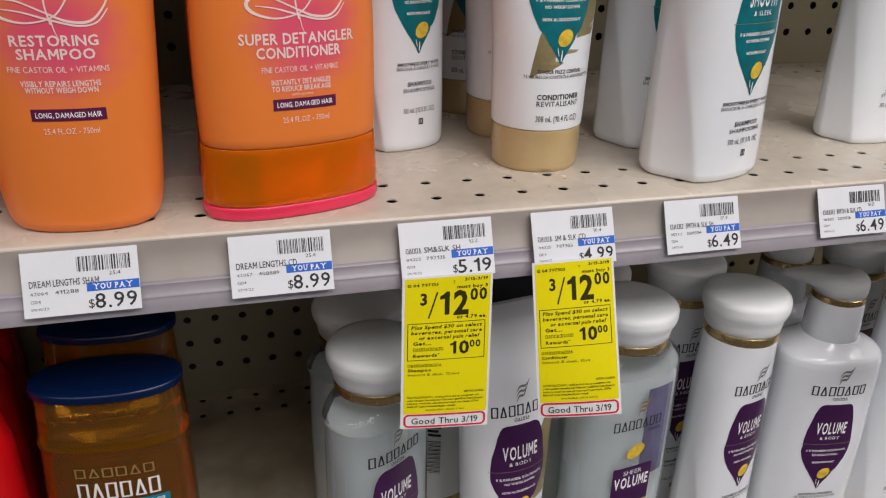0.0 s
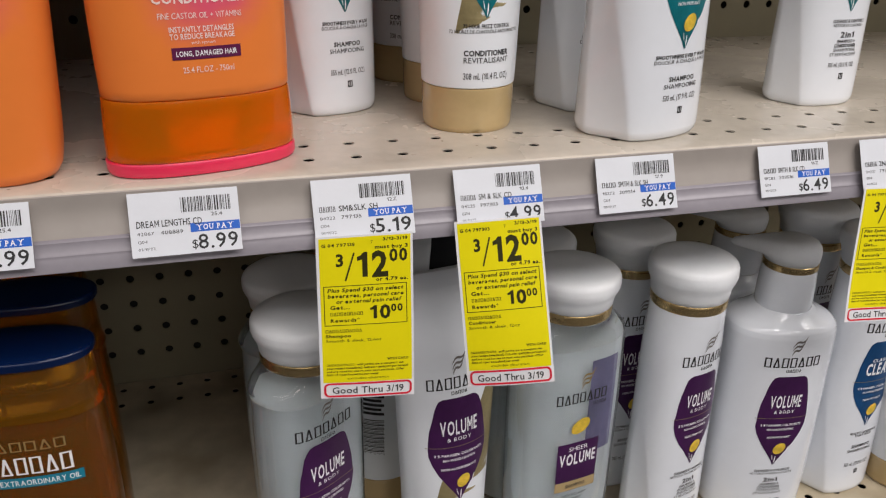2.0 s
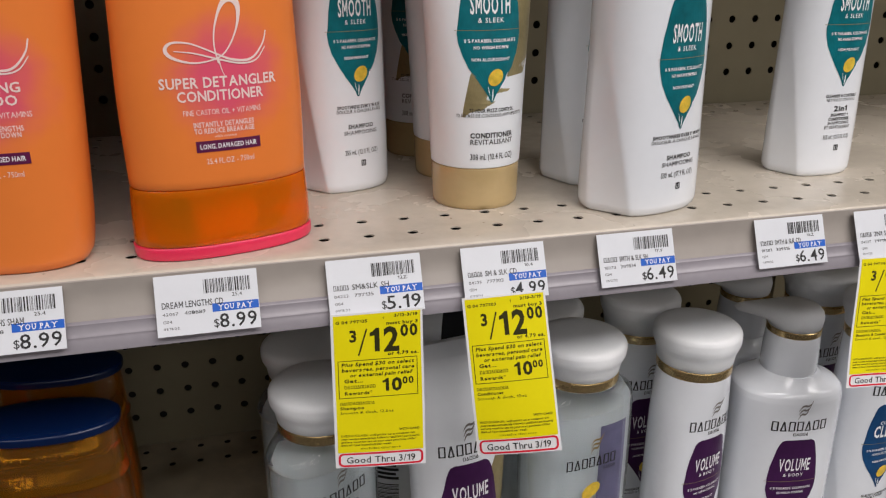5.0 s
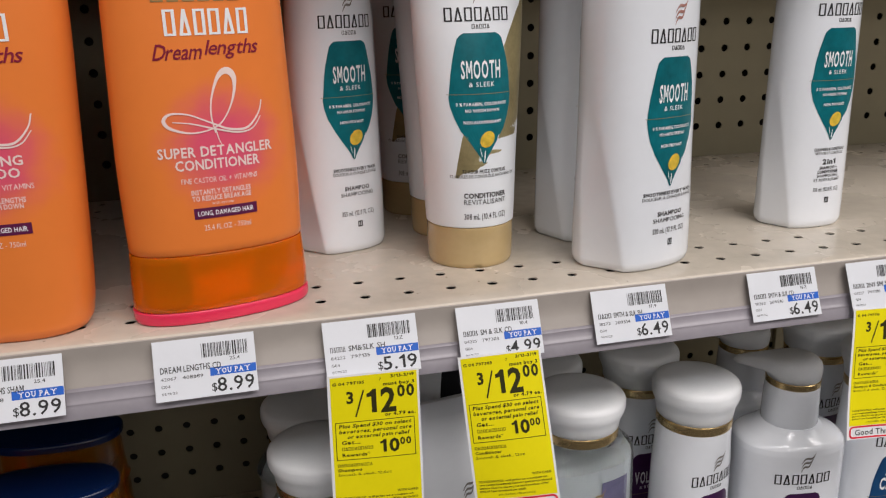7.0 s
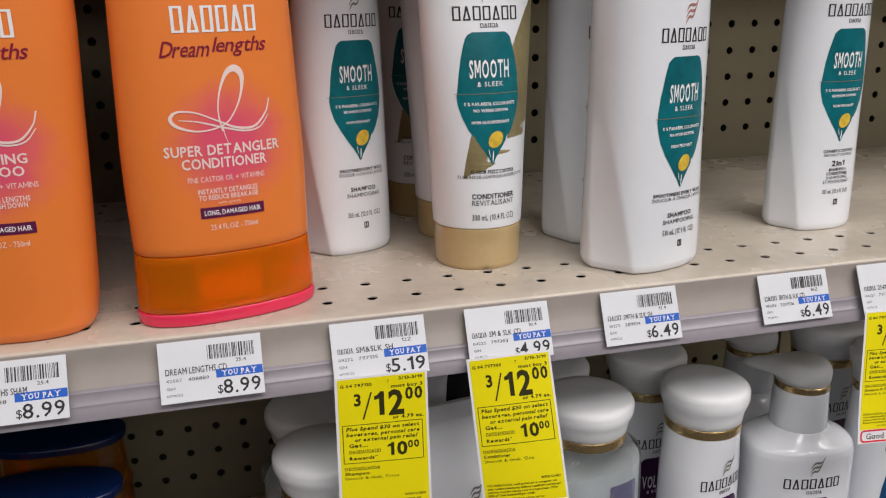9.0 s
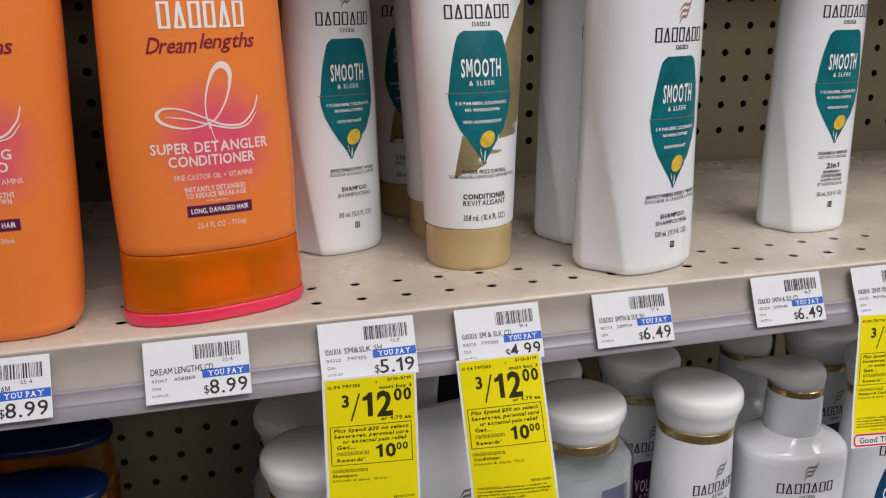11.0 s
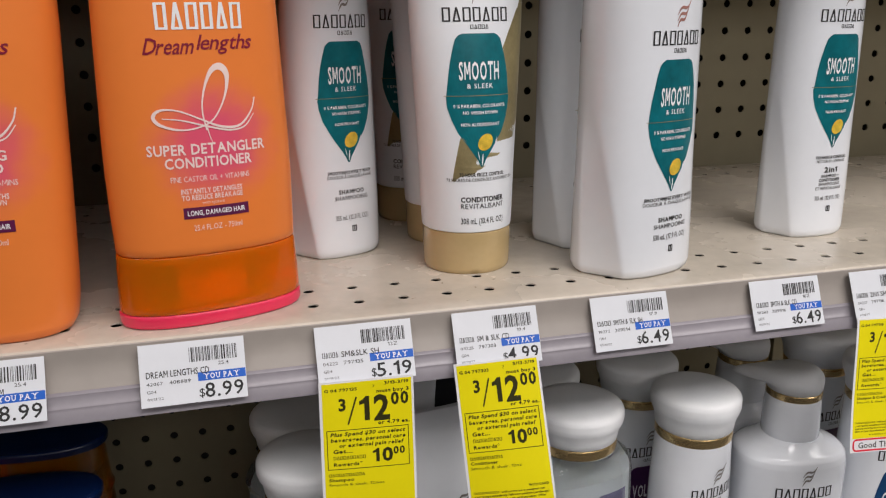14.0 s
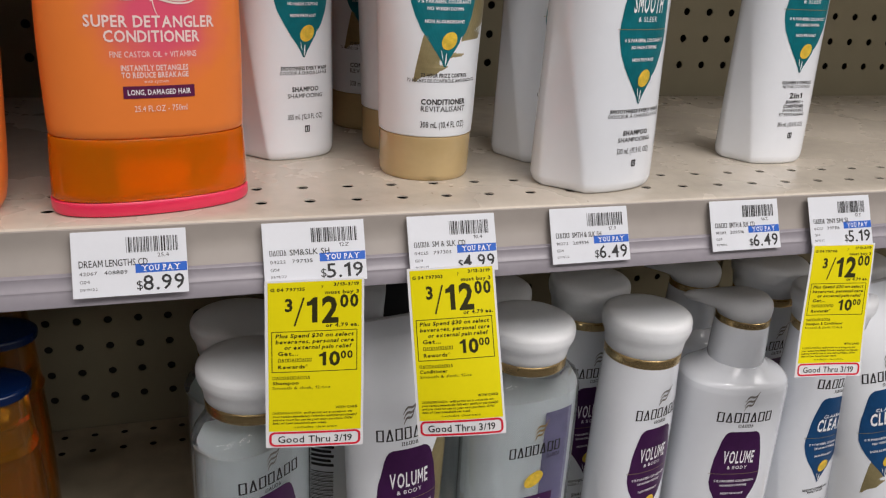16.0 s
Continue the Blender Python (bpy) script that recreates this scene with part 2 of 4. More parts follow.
def add_serifs():
    """Capitals of the tags' blue band, with slab feet."""
    for ch, feet in (("Y", ((0.5, 0.0, 0.40), (0.0, 1.0, 0.34), (1.0, 1.0, 0.34))), ("O", ()), ("U", ((0.08, 1.0, 0.36), (0.92, 1.0, 0.30))),
                     ("P", ((0.10, 0.0, 0.40), (0.02, 1.0, 0.20))), ("A", ((0.04, 0.0, 0.34), (0.96, 0.0, 0.36)))):
        vs, fs = GLYPHS[ch, True]
        lo, hi = vs.min(0), vs.max(0)
        vs, fs = list(map(tuple, vs)), list(fs)
        for at, end, wide in feet:
            x = lo[0] + at * (hi[0] - lo[0])
            y = lo[1] + end * (hi[1] - lo[1] - 0.075)
            k = len(vs)
            vs += [(x - wide / 2, y), (x + wide / 2, y), (x + wide / 2, y + 0.075), (x - wide / 2, y + 0.075)]
            fs.append((k, k + 1, k + 2, k + 3))
        GLYPHS[ch, "serif"] = (np.array(vs, float), fs)


add_serifs()


class Print:
    """Flat print in (u, v) metres, later laid on a surface."""

    def __init__(self):
        self.v, self.f = [], []

    def add(self, vs, fs):
        k = len(self.v)
        self.v += [tuple(p) for p in vs]
        self.f += [tuple(i + k for i in f) for f in fs]
        return self

    def text(self, s, u, v, height, width=None, bold=False, align="c", slant=0.0, gap=0.09):
        """A line of writing; v is the middle of its capital letters."""
        x, parts = 0.0, []
        for ch in s:
            if ch == " ":
                x += 0.30
                continue
            vs, fs = GLYPHS[ch, bold]
            if len(vs) == 0:
                continue
            lo, hi = vs[:, 0].min(), vs[:, 0].max()
            parts.append((vs - [lo, 0] + [x, 0], fs))
            x += hi - lo + gap
        total = max(x - gap, 0.01)
        cap = 0.70
        sy = height / cap
        sx = width / total if width else sy
        x0 = {"c": u - total * sx / 2, "l": u, "r": u - total * sx}[align]
        for vs, fs in parts:
            yy = (vs[:, 1] - cap / 2) * sy
            xx = vs[:, 0] * sx + x0 + slant * yy
            self.add(np.stack([xx, v + yy], 1), fs)
        return self

    def rect(self, u0, v0, u1, v1, nu=1, nv=1):
        us, vs = np.linspace(u0, u1, nu + 1), np.linspace(v0, v1, nv + 1)
        pts = [(a, b) for b in vs for a in us]
        w = nu + 1
        return self.add(pts, [(j * w + i, j * w + i + 1, (j + 1) * w + i + 1, (j + 1) * w + i) for j in range(nv) for i in range(nu)])

    def frame_rect(self, u0, v0, u1, v1, t):
        self.rect(u0, v0, u1, v0 + t, 8, 1)
        self.rect(u0, v1 - t, u1, v1, 8, 1)
        self.rect(u0, v0 + t, u0 + t, v1 - t, 1, 4)
        return self.rect(u1 - t, v0 + t, u1, v1 - t, 1, 4)

    def round_frame(self, u0, v0, u1, v1, t, r):
        """A frame with rounded corners, drawn as one closed line."""
        pts = []
        for cu, cv, a0 in ((u1 - r, v1 - r, 0), (u0 + r, v1 - r, 90), (u0 + r, v0 + r, 180), (u1 - r, v0 + r, 270)):
            pts += [(cu + r * math.cos(radians(a0 + k * 15)), cv + r * math.sin(radians(a0 + k * 15))) for k in range(7)]
        ring = []
        for p, q in zip(pts, pts[1:] + pts[:1]):
            n = max(1, int(math.hypot(q[0] - p[0], q[1] - p[1]) / 0.005))
            ring += [(p[0] + (q[0] - p[0]) * k / n, p[1] + (q[1] - p[1]) * k / n) for k in range(n)]
        return self.stroke(ring + ring[:2], [t] * (len(ring) + 2))

    def bars(self, u, v, height, width, count, align="c", fill=0.55):
        """A row of plain hollow boxes and triangles that stands for a mark that is not lettered."""
        x0 = {"c": u - width / 2, "l": u, "r": u - width}[align]
        step, h = width / count, height / 2
        t = min(step * 0.17, height * 0.16) * (0.5 + fill)
        for i in range(count):
            a, b = x0 + i * step, x0 + (i + 0.80) * step
            if i % 3 == 1:
                m = (a + b) / 2
                self.stroke([(a + t / 2, v - h), (m, v + h)], [t, t])
                self.stroke([(m, v + h), (b - t / 2, v - h)], [t, t])
                self.rect(a + t / 2, v - h, b - t / 2, v - h + t * 0.7)
            else:
                self.rect(a, v - h, a + t, v + h, 1, 2)
                self.rect(b - t, v - h, b, v + h, 1, 2)
                self.rect(a + t, v + h - t * 0.7, b - t, v + h)
                self.rect(a + t, v - h, b - t, v - h + t * 0.7)
        return self

    def stroke(self, pts, widths):
        """A brush stroke along points."""
        pts = np.array(pts, float)
        d = np.gradient(pts, axis=0)
        d /= np.linalg.norm(d, axis=1)[:, None] + 1e-12
        nrm = np.stack([-d[:, 1], d[:, 0]], 1)
        w = np.array(widths)[:, None] / 2
        a, b = pts + nrm * w, pts - nrm * w
        vs = [q for pair in zip(b, a) for q in pair]
        return self.add(vs, [(2 * i, 2 * i + 2, 2 * i + 3, 2 * i + 1) for i in range(len(pts) - 1)])

    def oval(self, u, v, ru, rv, turn=0.0, n=20):
        c, s = math.cos(turn), math.sin(turn)
        pts = [(u + c * ru * math.cos(a) - s * rv * math.sin(a), v + s * ru * math.cos(a) + c * rv * math.sin(a)) for a in np.linspace(0, 2 * math.pi, n, endpoint=False)]
        return self.add(pts + [(u, v)], [(i, (i + 1) % n, n) for i in range(n)])

    def column(self, v, left, right, across=10):
        """A shape given by its left and right edge at each height, finely divided to follow a curve."""
        pts = []
        for vv, l, r in zip(v, left, right):
            pts += [(l + (r - l) * i / across, vv) for i in range(across + 1)]
        w = across + 1
        return self.add(pts, [(j * w + i, (j + 1) * w + i, (j + 1) * w + i + 1, j * w + i + 1) for j in range(len(v) - 1) for i in range(across)])

    def lay(self, place, lift, name, mat, parent, label=""):
        vs = [place(u, v, lift) for u, v in self.v]
        ob = flat_object(name, vs, self.f, mat, parent, label)
        return tagged(ob, kind="stuff") if name.endswith("mark") or name.endswith("lettering") else ob


# ---- bottles: rings of a superellipse that follow a profile ----
def hermite(xs, ys, q):
    """Smooth monotone curve through given points."""
    xs, ys = np.array(xs, float), np.array(ys, float)
    d = np.diff(ys) / np.diff(xs)
    m = np.zeros(len(xs))
    m[0], m[-1] = d[0], d[-1]
    for i in range(1, len(xs) - 1):
        m[i] = 0 if d[i - 1] * d[i] <= 0 else 2 * d[i - 1] * d[i] / (d[i - 1] + d[i])
    k = np.clip(np.searchsorted(xs, q) - 1, 0, len(xs) - 2)
    h = xs[k + 1] - xs[k]
    t = np.clip((q - xs[k]) / h, 0, 1)
    return (2 * t**3 - 3 * t**2 + 1) * ys[k] + (t**3 - 2 * t**2 + t) * h * m[k] + (-2 * t**3 + 3 * t**2) * ys[k + 1] + (t**3 - t**2) * h * m[k + 1]


RIM = np.linspace(0, 2 * math.pi, 181)


class Shell:
    """A round-sided body: rows of (height, half width, half depth, squareness)."""

    def __init__(self, rows, segs=56, facets=()):
        self.rows, self.segs, self.cache, self.facets = np.array(rows, float), segs, {}, facets

    def ring_at(self, z):
        r = self.rows
        return tuple(float(hermite(r[:, 0], r[:, i], z)) for i in (1, 2, 3))

    def outline(self, z, angles):
        a, b, n = self.ring_at(z)
        c, s = np.cos(angles), np.sin(angles)
        o = np.stack([a * np.sign(c) * np.abs(c) ** (2 / n), b * np.sign(s) * np.abs(s) ** (2 / n)], 1)
        for deg0, deg1, low, high, zt in self.facets:  # flat cut that widens towards the foot and turns with height
            deg = deg0 + (deg1 - deg0) * min(max(z / zt, 0), 1)
            d = np.array([math.cos(radians(deg)), math.sin(radians(deg))])
            reach = float(np.max(np.stack([a * np.sign(np.cos(RIM)) * np.abs(np.cos(RIM)) ** (2 / n), b * np.sign(np.sin(RIM)) * np.abs(np.sin(RIM)) ** (2 / n)], 1) @ d))
            limit = reach * (low + (high - low) * min(max(z / zt, 0), 1))
            over = np.maximum(o @ d - limit, 0)
            o = o - over[:, None] * d[None]
        return o

    def build(self, name, mat, parent, label="", z0=None, z1=None, steps=30, inset=0.0, shade=0.7):
        lo = self.rows[0, 0] if z0 is None else z0
        hi = self.rows[-1, 0] if z1 is None else z1
        zs = sorted(set(np.round(np.concatenate([np.linspace(lo, hi, steps), [z for z in self.rows[:, 0] if lo <= z <= hi]]), 6)))
        ang = np.linspace(0, 2 * math.pi, self.segs, endpoint=False)
        verts, faces = [], []
        for z in zs:
            o = self.outline(z, ang)
            if inset:
                o = o * (1 - inset / max(np.abs(o).max(), 1e-6))
            verts += [(x, y, z) for x, y in o]
        n = self.segs
        for k in range(len(zs) - 1):
            faces += [(k * n + i, k * n + (i + 1) % n, (k + 1) * n + (i + 1) % n, (k + 1) * n + i) for i in range(n)]
        top = len(zs) - 1
        faces += [tuple(range(n))[::-1], tuple(range(top * n, top * n + n))]
        return mesh_object(name, verts, faces, mat, parent, label=label, sharp=shade)

    def place(self, u, z, lift):
        """The point at arc length u from the front's middle (to the right as one faces it), at height z."""
        key = round(z, 4)
        if key not in self.cache:
            o = self.outline(z, np.linspace(-math.pi, 0, 161))
            s = np.concatenate([[0], np.cumsum(np.linalg.norm(np.diff(o, axis=0), axis=1))])
            self.cache[key] = (o, s - s[80])
        o, s = self.cache[key]
        x, y = np.interp(u, s, o[:, 0]), np.interp(u, s, o[:, 1])
        x2, y2 = np.interp(u + 5e-4, s, o[:, 0]), np.interp(u + 5e-4, s, o[:, 1])
        t = Vector((x2 - x, y2 - y))
        if t.length < 1e-9:
            t = Vector((1, 0))
        t.normalize()
        return (x + t.y * lift, y - t.x * lift, z)


# ---- setting: the store round the shelves ----
X0, X1, YB = -0.358, 1.05, 0.330       # run ends, west one drawn in to shade it; face of back panel
TOP, LOW, OVER = 1.200, 0.893, 1.512  # deck heights
PITCH = 0.0256

tagged(box("floor", (-5, -5, -0.05), (5, 5, 0), M["floor"]), "unseen floor, darkened to cut bounced light", "floor", kind="structure")
tagged(box("ceiling", (-5, -5, 3.2), (5, 5, 3.25), M["ceiling"]), "white board ceiling over the aisle", "ceiling", kind="structure")
for nm, lo, hi in (("wall_north", (-5, 5, 0), (5, 5.1, 3.2)), ("wall_south", (-5, -5.1, 0), (5, -5, 3.2)),
                   ("wall_west", (-5.1, -5, 0), (-5, 5, 3.2)), ("wall_east", (5, -5, 0), (5.1, 5, 3.2))):
    tagged(box(nm, lo, hi, M["wall"]), "plain painted store wall", "wall", kind="structure")
tagged(box("wall_opposite", (-3.5, -3.4, 0), (3.5, -2.9, 1.75), M["opposite"]), "unseen block across the aisle, darkened to cut bounced light", "wall", kind="structure")


def holed_sheet(name, origin, along, up, ncol, nrow, pitch, r, skip, mat, parent=None, depth=0.0012, label=""):
    """A sheet of square cells, each with a round punched hole unless skip(col, row)."""
    o, a, b = Vector(origin), Vector(along), Vector(up)
    nrm = a.cross(b)
    verts, faces, index = [], [], {}

    def corner(i, j):
        if (i, j) not in index:
            index[i, j] = len(verts)
            verts.append(o + a * (i * pitch) + b * (j * pitch))
        return index[i, j]

    S = 12
    for i in range(ncol):
        for j in range(nrow):
            q = [corner(i, j), corner(i + 1, j), corner(i + 1, j + 1), corner(i, j + 1)]
            if skip(i, j):
                faces.append(tuple(q))
                continue
            c = o + a * ((i + 0.5) * pitch) + b * ((j + 0.5) * pitch)
            k = len(verts)
            ring = [c + a * (r * math.cos(t)) + b * (r * math.sin(t)) for t in [(-135 + 360 * s / S) * math.pi / 180 for s in range(S)]]
            verts.extend(ring)
            verts.extend([p - nrm * depth for p in ring])
            for s in range(4):
                e = [k + (3 * s + t) % S for t in range(4)]
                faces.append((q[s], q[(s + 1) % 4], e[3], e[2], e[1], e[0]))
            for s in range(S):
                s2 = (s + 1) % S
                faces.append((k + s, k + s2, k + S + s2, k + S + s))
    return flat_object(name, verts, faces, mat, parent, label)


NCOL = int((X1 - X0) / PITCH)
# back panels, one above and one below the shelf; the hole grids have their own offsets
XU = 0.4170 - 0.5 * PITCH - math.floor((0.417 - X0) / PITCH) * PITCH
XL = -0.1592 - 0.5 * PITCH - math.floor((-0.1592 - X0) / PITCH) * PITCH


def back_panel(x0, z0, rows, zlow, zhigh):
    base = thing("pegboard_panel", "beige enamelled pegboard back panel, darkened as in shade, with punched holes", "back panel", Matrix.Identity(4))
    base["kind"] = "structure"
    holed_sheet("punched_sheet", (x0, YB, z0), (1, 0, 0), (0, 0, 1), NCOL, rows, PITCH, 0.0036, lambda i, j: False, M["peg_shaded"], base)
    box("lower_edge", (x0, YB, zlow), (x0 + NCOL * PITCH, YB + 0.0015, z0), M["peg_shaded"], base)
    box("upper_edge", (x0, YB, z0 + rows * PITCH), (x0 + NCOL * PITCH, YB + 0.0015, zhigh), M["peg_shaded"], base)
    # black sheet behind the panel, so its holes read as shaded
    box("hole_shade_board", (x0, YB + 0.012, zlow), (x0 + NCOL * PITCH, YB + 0.02, zhigh), M["hole_shade"], base)
    return base


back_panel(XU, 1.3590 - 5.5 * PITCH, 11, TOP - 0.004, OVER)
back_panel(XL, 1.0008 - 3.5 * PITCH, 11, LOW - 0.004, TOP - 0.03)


def upright(x0, x1):
    post = thing("slotted_upright", "beige steel upright post with slots between panels", "upright", Matrix.Identity(4), "shelf uprights")
    box("post", (x0, YB - 0.006, 0.1), (x1, YB - 0.001, 1.75), M["peg_shaded"], post, 0.001)
    for k in range(46):
        z = 0.998 + (k - 24) * 0.0254
        # flat black oval in place of the shade inside a slot
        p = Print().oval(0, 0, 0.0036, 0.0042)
        p.lay(lambda u, v, l: ((x0 + x1) / 2 + 0.006 + u, YB - 0.0063, z + v), 0, "slot_shade_print", M["hole_shade"], post)
    return post


upright(0.533, 0.567)
upright(-0.311, -0.279)


def store_shelf(z, label, holes=True, steel="shelf"):
    sh = thing("store_shelf", label, "shelf", pose(0, 0, z), "gondola shelves")
    # front holes at 25 and 50 mm, rear holes in front of the back panel
    off = -0.5 * PITCH0 - math.floor(-X0 / PITCH0) * PITCH0
    n = int((X1 - X0) / PITCH0)
    xa, xb = off, off + n * PITCH0
    if holes:
        y0, y1 = 0.025 - PITCH0 / 2, 0.2903 - PITCH0 / 2
        holed_sheet("front_deck", (off, y0, 0), (1, 0, 0), (0, 1, 0), n, 2, PITCH0, 0.0032, lambda i, j: False, M[steel], sh, 0.0008)
        box("deck", (xa, y0 + 2 * PITCH0, -0.0015), (xb, y1, 0), M[steel], sh)
        holed_sheet("rear_deck", (off, y1, 0), (1, 0, 0), (0, 1, 0), n, 2, PITCH0, 0.0032, lambda i, j: False, M[steel], sh, 0.0008)
        front = y0
    else:
        front = YB - 0.004
    extrude_x("front_fold", [(front, 0), (0.004, 0), (0.0018, -0.0006), (0.0005, -0.002), (0.0002, -0.004), (0.0012, -0.0052), (0.003, -0.0054),
                             (0.003, -0.034), (0.0045, -0.034), (0.0045, -0.0035), (0.006, -0.0015), (front, -0.0015)], xa, xb, M[steel], sh)
    box("underside", (xa, 0.006, -0.030), (xb, YB - 0.004, -0.0285), M[steel], sh)
    # black faces added under the deck to make its holes look dark
    box("cavity_shade_end", (xa, YB - 0.0058, -0.0285), (xb, YB - 0.0045, -0.0016), M["hole_shade"], sh)
    box("hole_shade_lining", (xa, 0.0062, -0.0280), (xb, YB - 0.006, -0.0272), M["hole_shade"], sh)
    # ticket channel: sloping back plate, then a grey plastic lip with two beads
    extrude_x("price_channel", [(0.0000, -0.0040), (-0.0001, -0.0012), (-0.0006, -0.0009), (-0.0011, -0.0014), (-0.0012, -0.0050), (-0.0013, -0.0080), (-0.0018, -0.0110), (-0.0032, -0.0150), (-0.0054, -0.0200),
                                (-0.0118, -0.0330), (-0.0105, -0.0345), (0.0028, -0.0345), (0.0028, -0.0058), (0.0000, -0.0056)], xa, xb, M["channel"], sh)
    s = lambda d, out: (-0.0002 - 0.0116 * d - 0.9153 * out, -0.0066 - 0.0264 * d - 0.4027 * out)
    lip = [s(0.53, 0.0), s(0.53, 0.0007), s(0.56, 0.0012), s(0.60, 0.0007), s(0.73, 0.0006), s(0.745, 0.0012), s(0.775, 0.0014), s(0.80, 0.0011),
           s(0.83, 0.0011), s(1.02, 0.0011), s(1.06, 0.0006), s(1.07, -0.001), s(1.0, -0.0008)]
    extrude_x("channel_lip", lip, xa, xb, M["lip"], sh)
    return sh


PITCH0 = 0.0254
store_shelf(TOP, "beige enamelled steel shelf with punched holes and grey ticket channel")
store_shelf(LOW, "beige enamelled steel shelf, grimy, stained and darkened as in shade, with ticket channel", steel="shelf_grimy_shaded")
# unseen shelf inferred from the shade below, its height set to suit
store_shelf(OVER, "unseen beige enamelled steel shelf above the stock, placed to shade it", holes=False)
# unseen back, added to block light that leaked in from behind
tagged(box("wall_back", (X0 - 0.02, YB + 0.0205, 0), (X1 + 0.02, YB + 0.035, 1.75), M["peg_shaded"]), "unseen steel back that stops light leaking in", "wall", kind="structure")
tagged(box("base_panel", (X0, 0.01, 0.0), (X1, YB, 0.55), M["shelf"], None, 0.004), "beige steel plinth of the shelving", "plinth", kind="structure")
# unseen panels; the west one is placed to keep left light out
for ex, nm in ((X0 - 0.02, "wall_shade_west"), (X1, "wall_shelf_end_east")):
    tagged(box(nm, (ex, 0.0, 0.0), (ex + 0.02, YB + 0.02, 1.75), M["peg_shaded"]), "unseen steel panel closing the shelf run", "end panel", kind="structure")


# ---- price tags ----
def sheet(c00, c10, c01, c11, bow=0.0):
    """Places (u, v), each 0 to 1, on the sheet between four corners (lower left, lower right, upper left, upper right)."""
    a, b, c, d = (Vector(p) for p in (c00, c10, c01, c11))
    n = (b - a).cross(c - a).normalized()

    def place(u, v, lift):
        p = a * ((1 - u) * (1 - v)) + b * (u * (1 - v)) + c * ((1 - u) * v) + d * (u * v)
        return p + n * (lift + bow * (4 * u * (1 - u)) * (1 - v) + 0.6 * bow * math.sin(v * 5.0))

    return place


def paper(name, place, mat, parent, thick=0.00025, label="", nu=8, nv=10):
    verts, faces = [], []
    w = nu + 1
    for lift in (0, -thick):
        verts += [place(i / nu, j / nv, lift) for j in range(nv + 1) for i in range(nu + 1)]
    k = w * (nv + 1)
    for j in range(nv):
        for i in range(nu):
            q = (j * w + i, j * w + i + 1, (j + 1) * w + i + 1, (j + 1) * w + i)
            faces += [q, tuple(t + k for t in q[::-1])]
    rim = [i for i in range(nu)] + [nu + j * w for j in range(nv)] + [nv * w + nu - i for i in range(nu)] + [(nv - j) * w for j in range(nv)]
    for i, a in enumerate(rim):
        b = rim[(i + 1) % len(rim)]
        faces.append((a, a + k, b + k, b))
    return mesh_object(name, verts, faces, mat, parent, label=label)


def price_tag(x0, x1, name, size, code, item, price, date, brand=0, over=0.0, height=0.0305, seed=1, ztop=TOP - 0.0018, skew=0.0):
    """White shelf tag in the channel; brand: leading blocks that stand for an abbreviated maker's name."""
    rng = random.Random(seed)
    w = x1 - x0
    t = thing("price_tag", "white paper price tag with barcode and blue band, in shelf channel", "price tag", Matrix.Identity(4), "shelf price tags")
    dz, dy = height * 0.9153, height * 0.4027
    ya = -0.0024 - over
    pl = sheet((x0 + skew, ya - dy, ztop - dz), (x1 + skew, ya - dy, ztop - dz), (x0, ya, ztop), (x1, ya, ztop), rng.uniform(-0.0004, 0.0004))
    paper("tag_paper", pl, M["paper"], t)
    W, H = 1 / w, 1 / height
    place = lambda u, v, l: pl(u * W, v * H, l)
    bar = Print()
    u = 0.47 * w
    while u < 0.92 * w:
        bw = rng.choice((0.00022, 0.00022, 0.00045, 0.0007))
        bar.rect(u, 0.655 * height, u + bw, 0.89 * height, 1, 2)
        u += bw + rng.choice((0.00025, 0.00025, 0.0005, 0.0007))
    tagged(bar.lay(place, 0.00012, "barcode", M["ink"], t), kind="stuff")
    tx = Print()
    s = 0.06 * w
    if brand:
        tx.bars(s, 0.51 * height, 0.0027, 0.0085, brand, "l")
        s += 0.0098
        tx.text(name, s, 0.51 * height, 0.0029, 0.64 * w - s, "semi", "l")
    else:
        tx.text(name, s, 0.51 * height, 0.0032, 0.65 * w - s, "semi", "l")
    tx.text(size, 0.79 * w, 0.600 * height, 0.0018, 0.10 * w, align="c")
    tx.text(price[0], 0.570 * w, 0.150 * height, 0.0042, align="c")
    tx.text(price[1:], 0.60 * w, 0.180 * height, 0.0071, 0.365 * w, "semi", "l", gap=0.10)
    tx.text(item, 0.37 * w, 0.365 * height, 0.0018, 0.20 * w, align="c")
    tx.lay(place, 0.00018, "lettering", M["ink"], t)
    gt = Print()
    gt.text(code, 0.06 * w, 0.365 * height, 0.0016, 0.15 * w, align="l")
    gt.text("G04", 0.06 * w, 0.24 * height, 0.0015, 0.085 * w, align="l")
    gt.text(date, 0.06 * w, 0.125 * height, 0.0012, 0.15 * w, align="l")
    gt.lay(place, 0.00012, "small_lettering", M["grey_ink"], t)
    band = Print().rect(0.54 * w, 0.335 * height, 0.995 * w, 0.475 * height, 6, 1).lay(place, 0.00012, "blue_band", M["band"], t, "blue printed band")
    Print().text("YOU PAY", 0.765 * w, 0.405 * height, 0.0026, 0.345 * w, "serif", gap=0.07).lay(place, 0.00022, "band_lettering", M["white_print"], band)
    return t


price_tag(-0.1835, -0.1315, "DREAM LENGTHS SHAM", "25.4", "42064", "411288", "$8.99", "01/11/22", height=0.0305, over=0.0012, seed=3)
price_tag(-0.0892, -0.0385, "DREAM LENGTHS CD", "25.4", "42067", "408889", "$8.99", "01/11/22", height=0.0305, over=0.0012, seed=4)
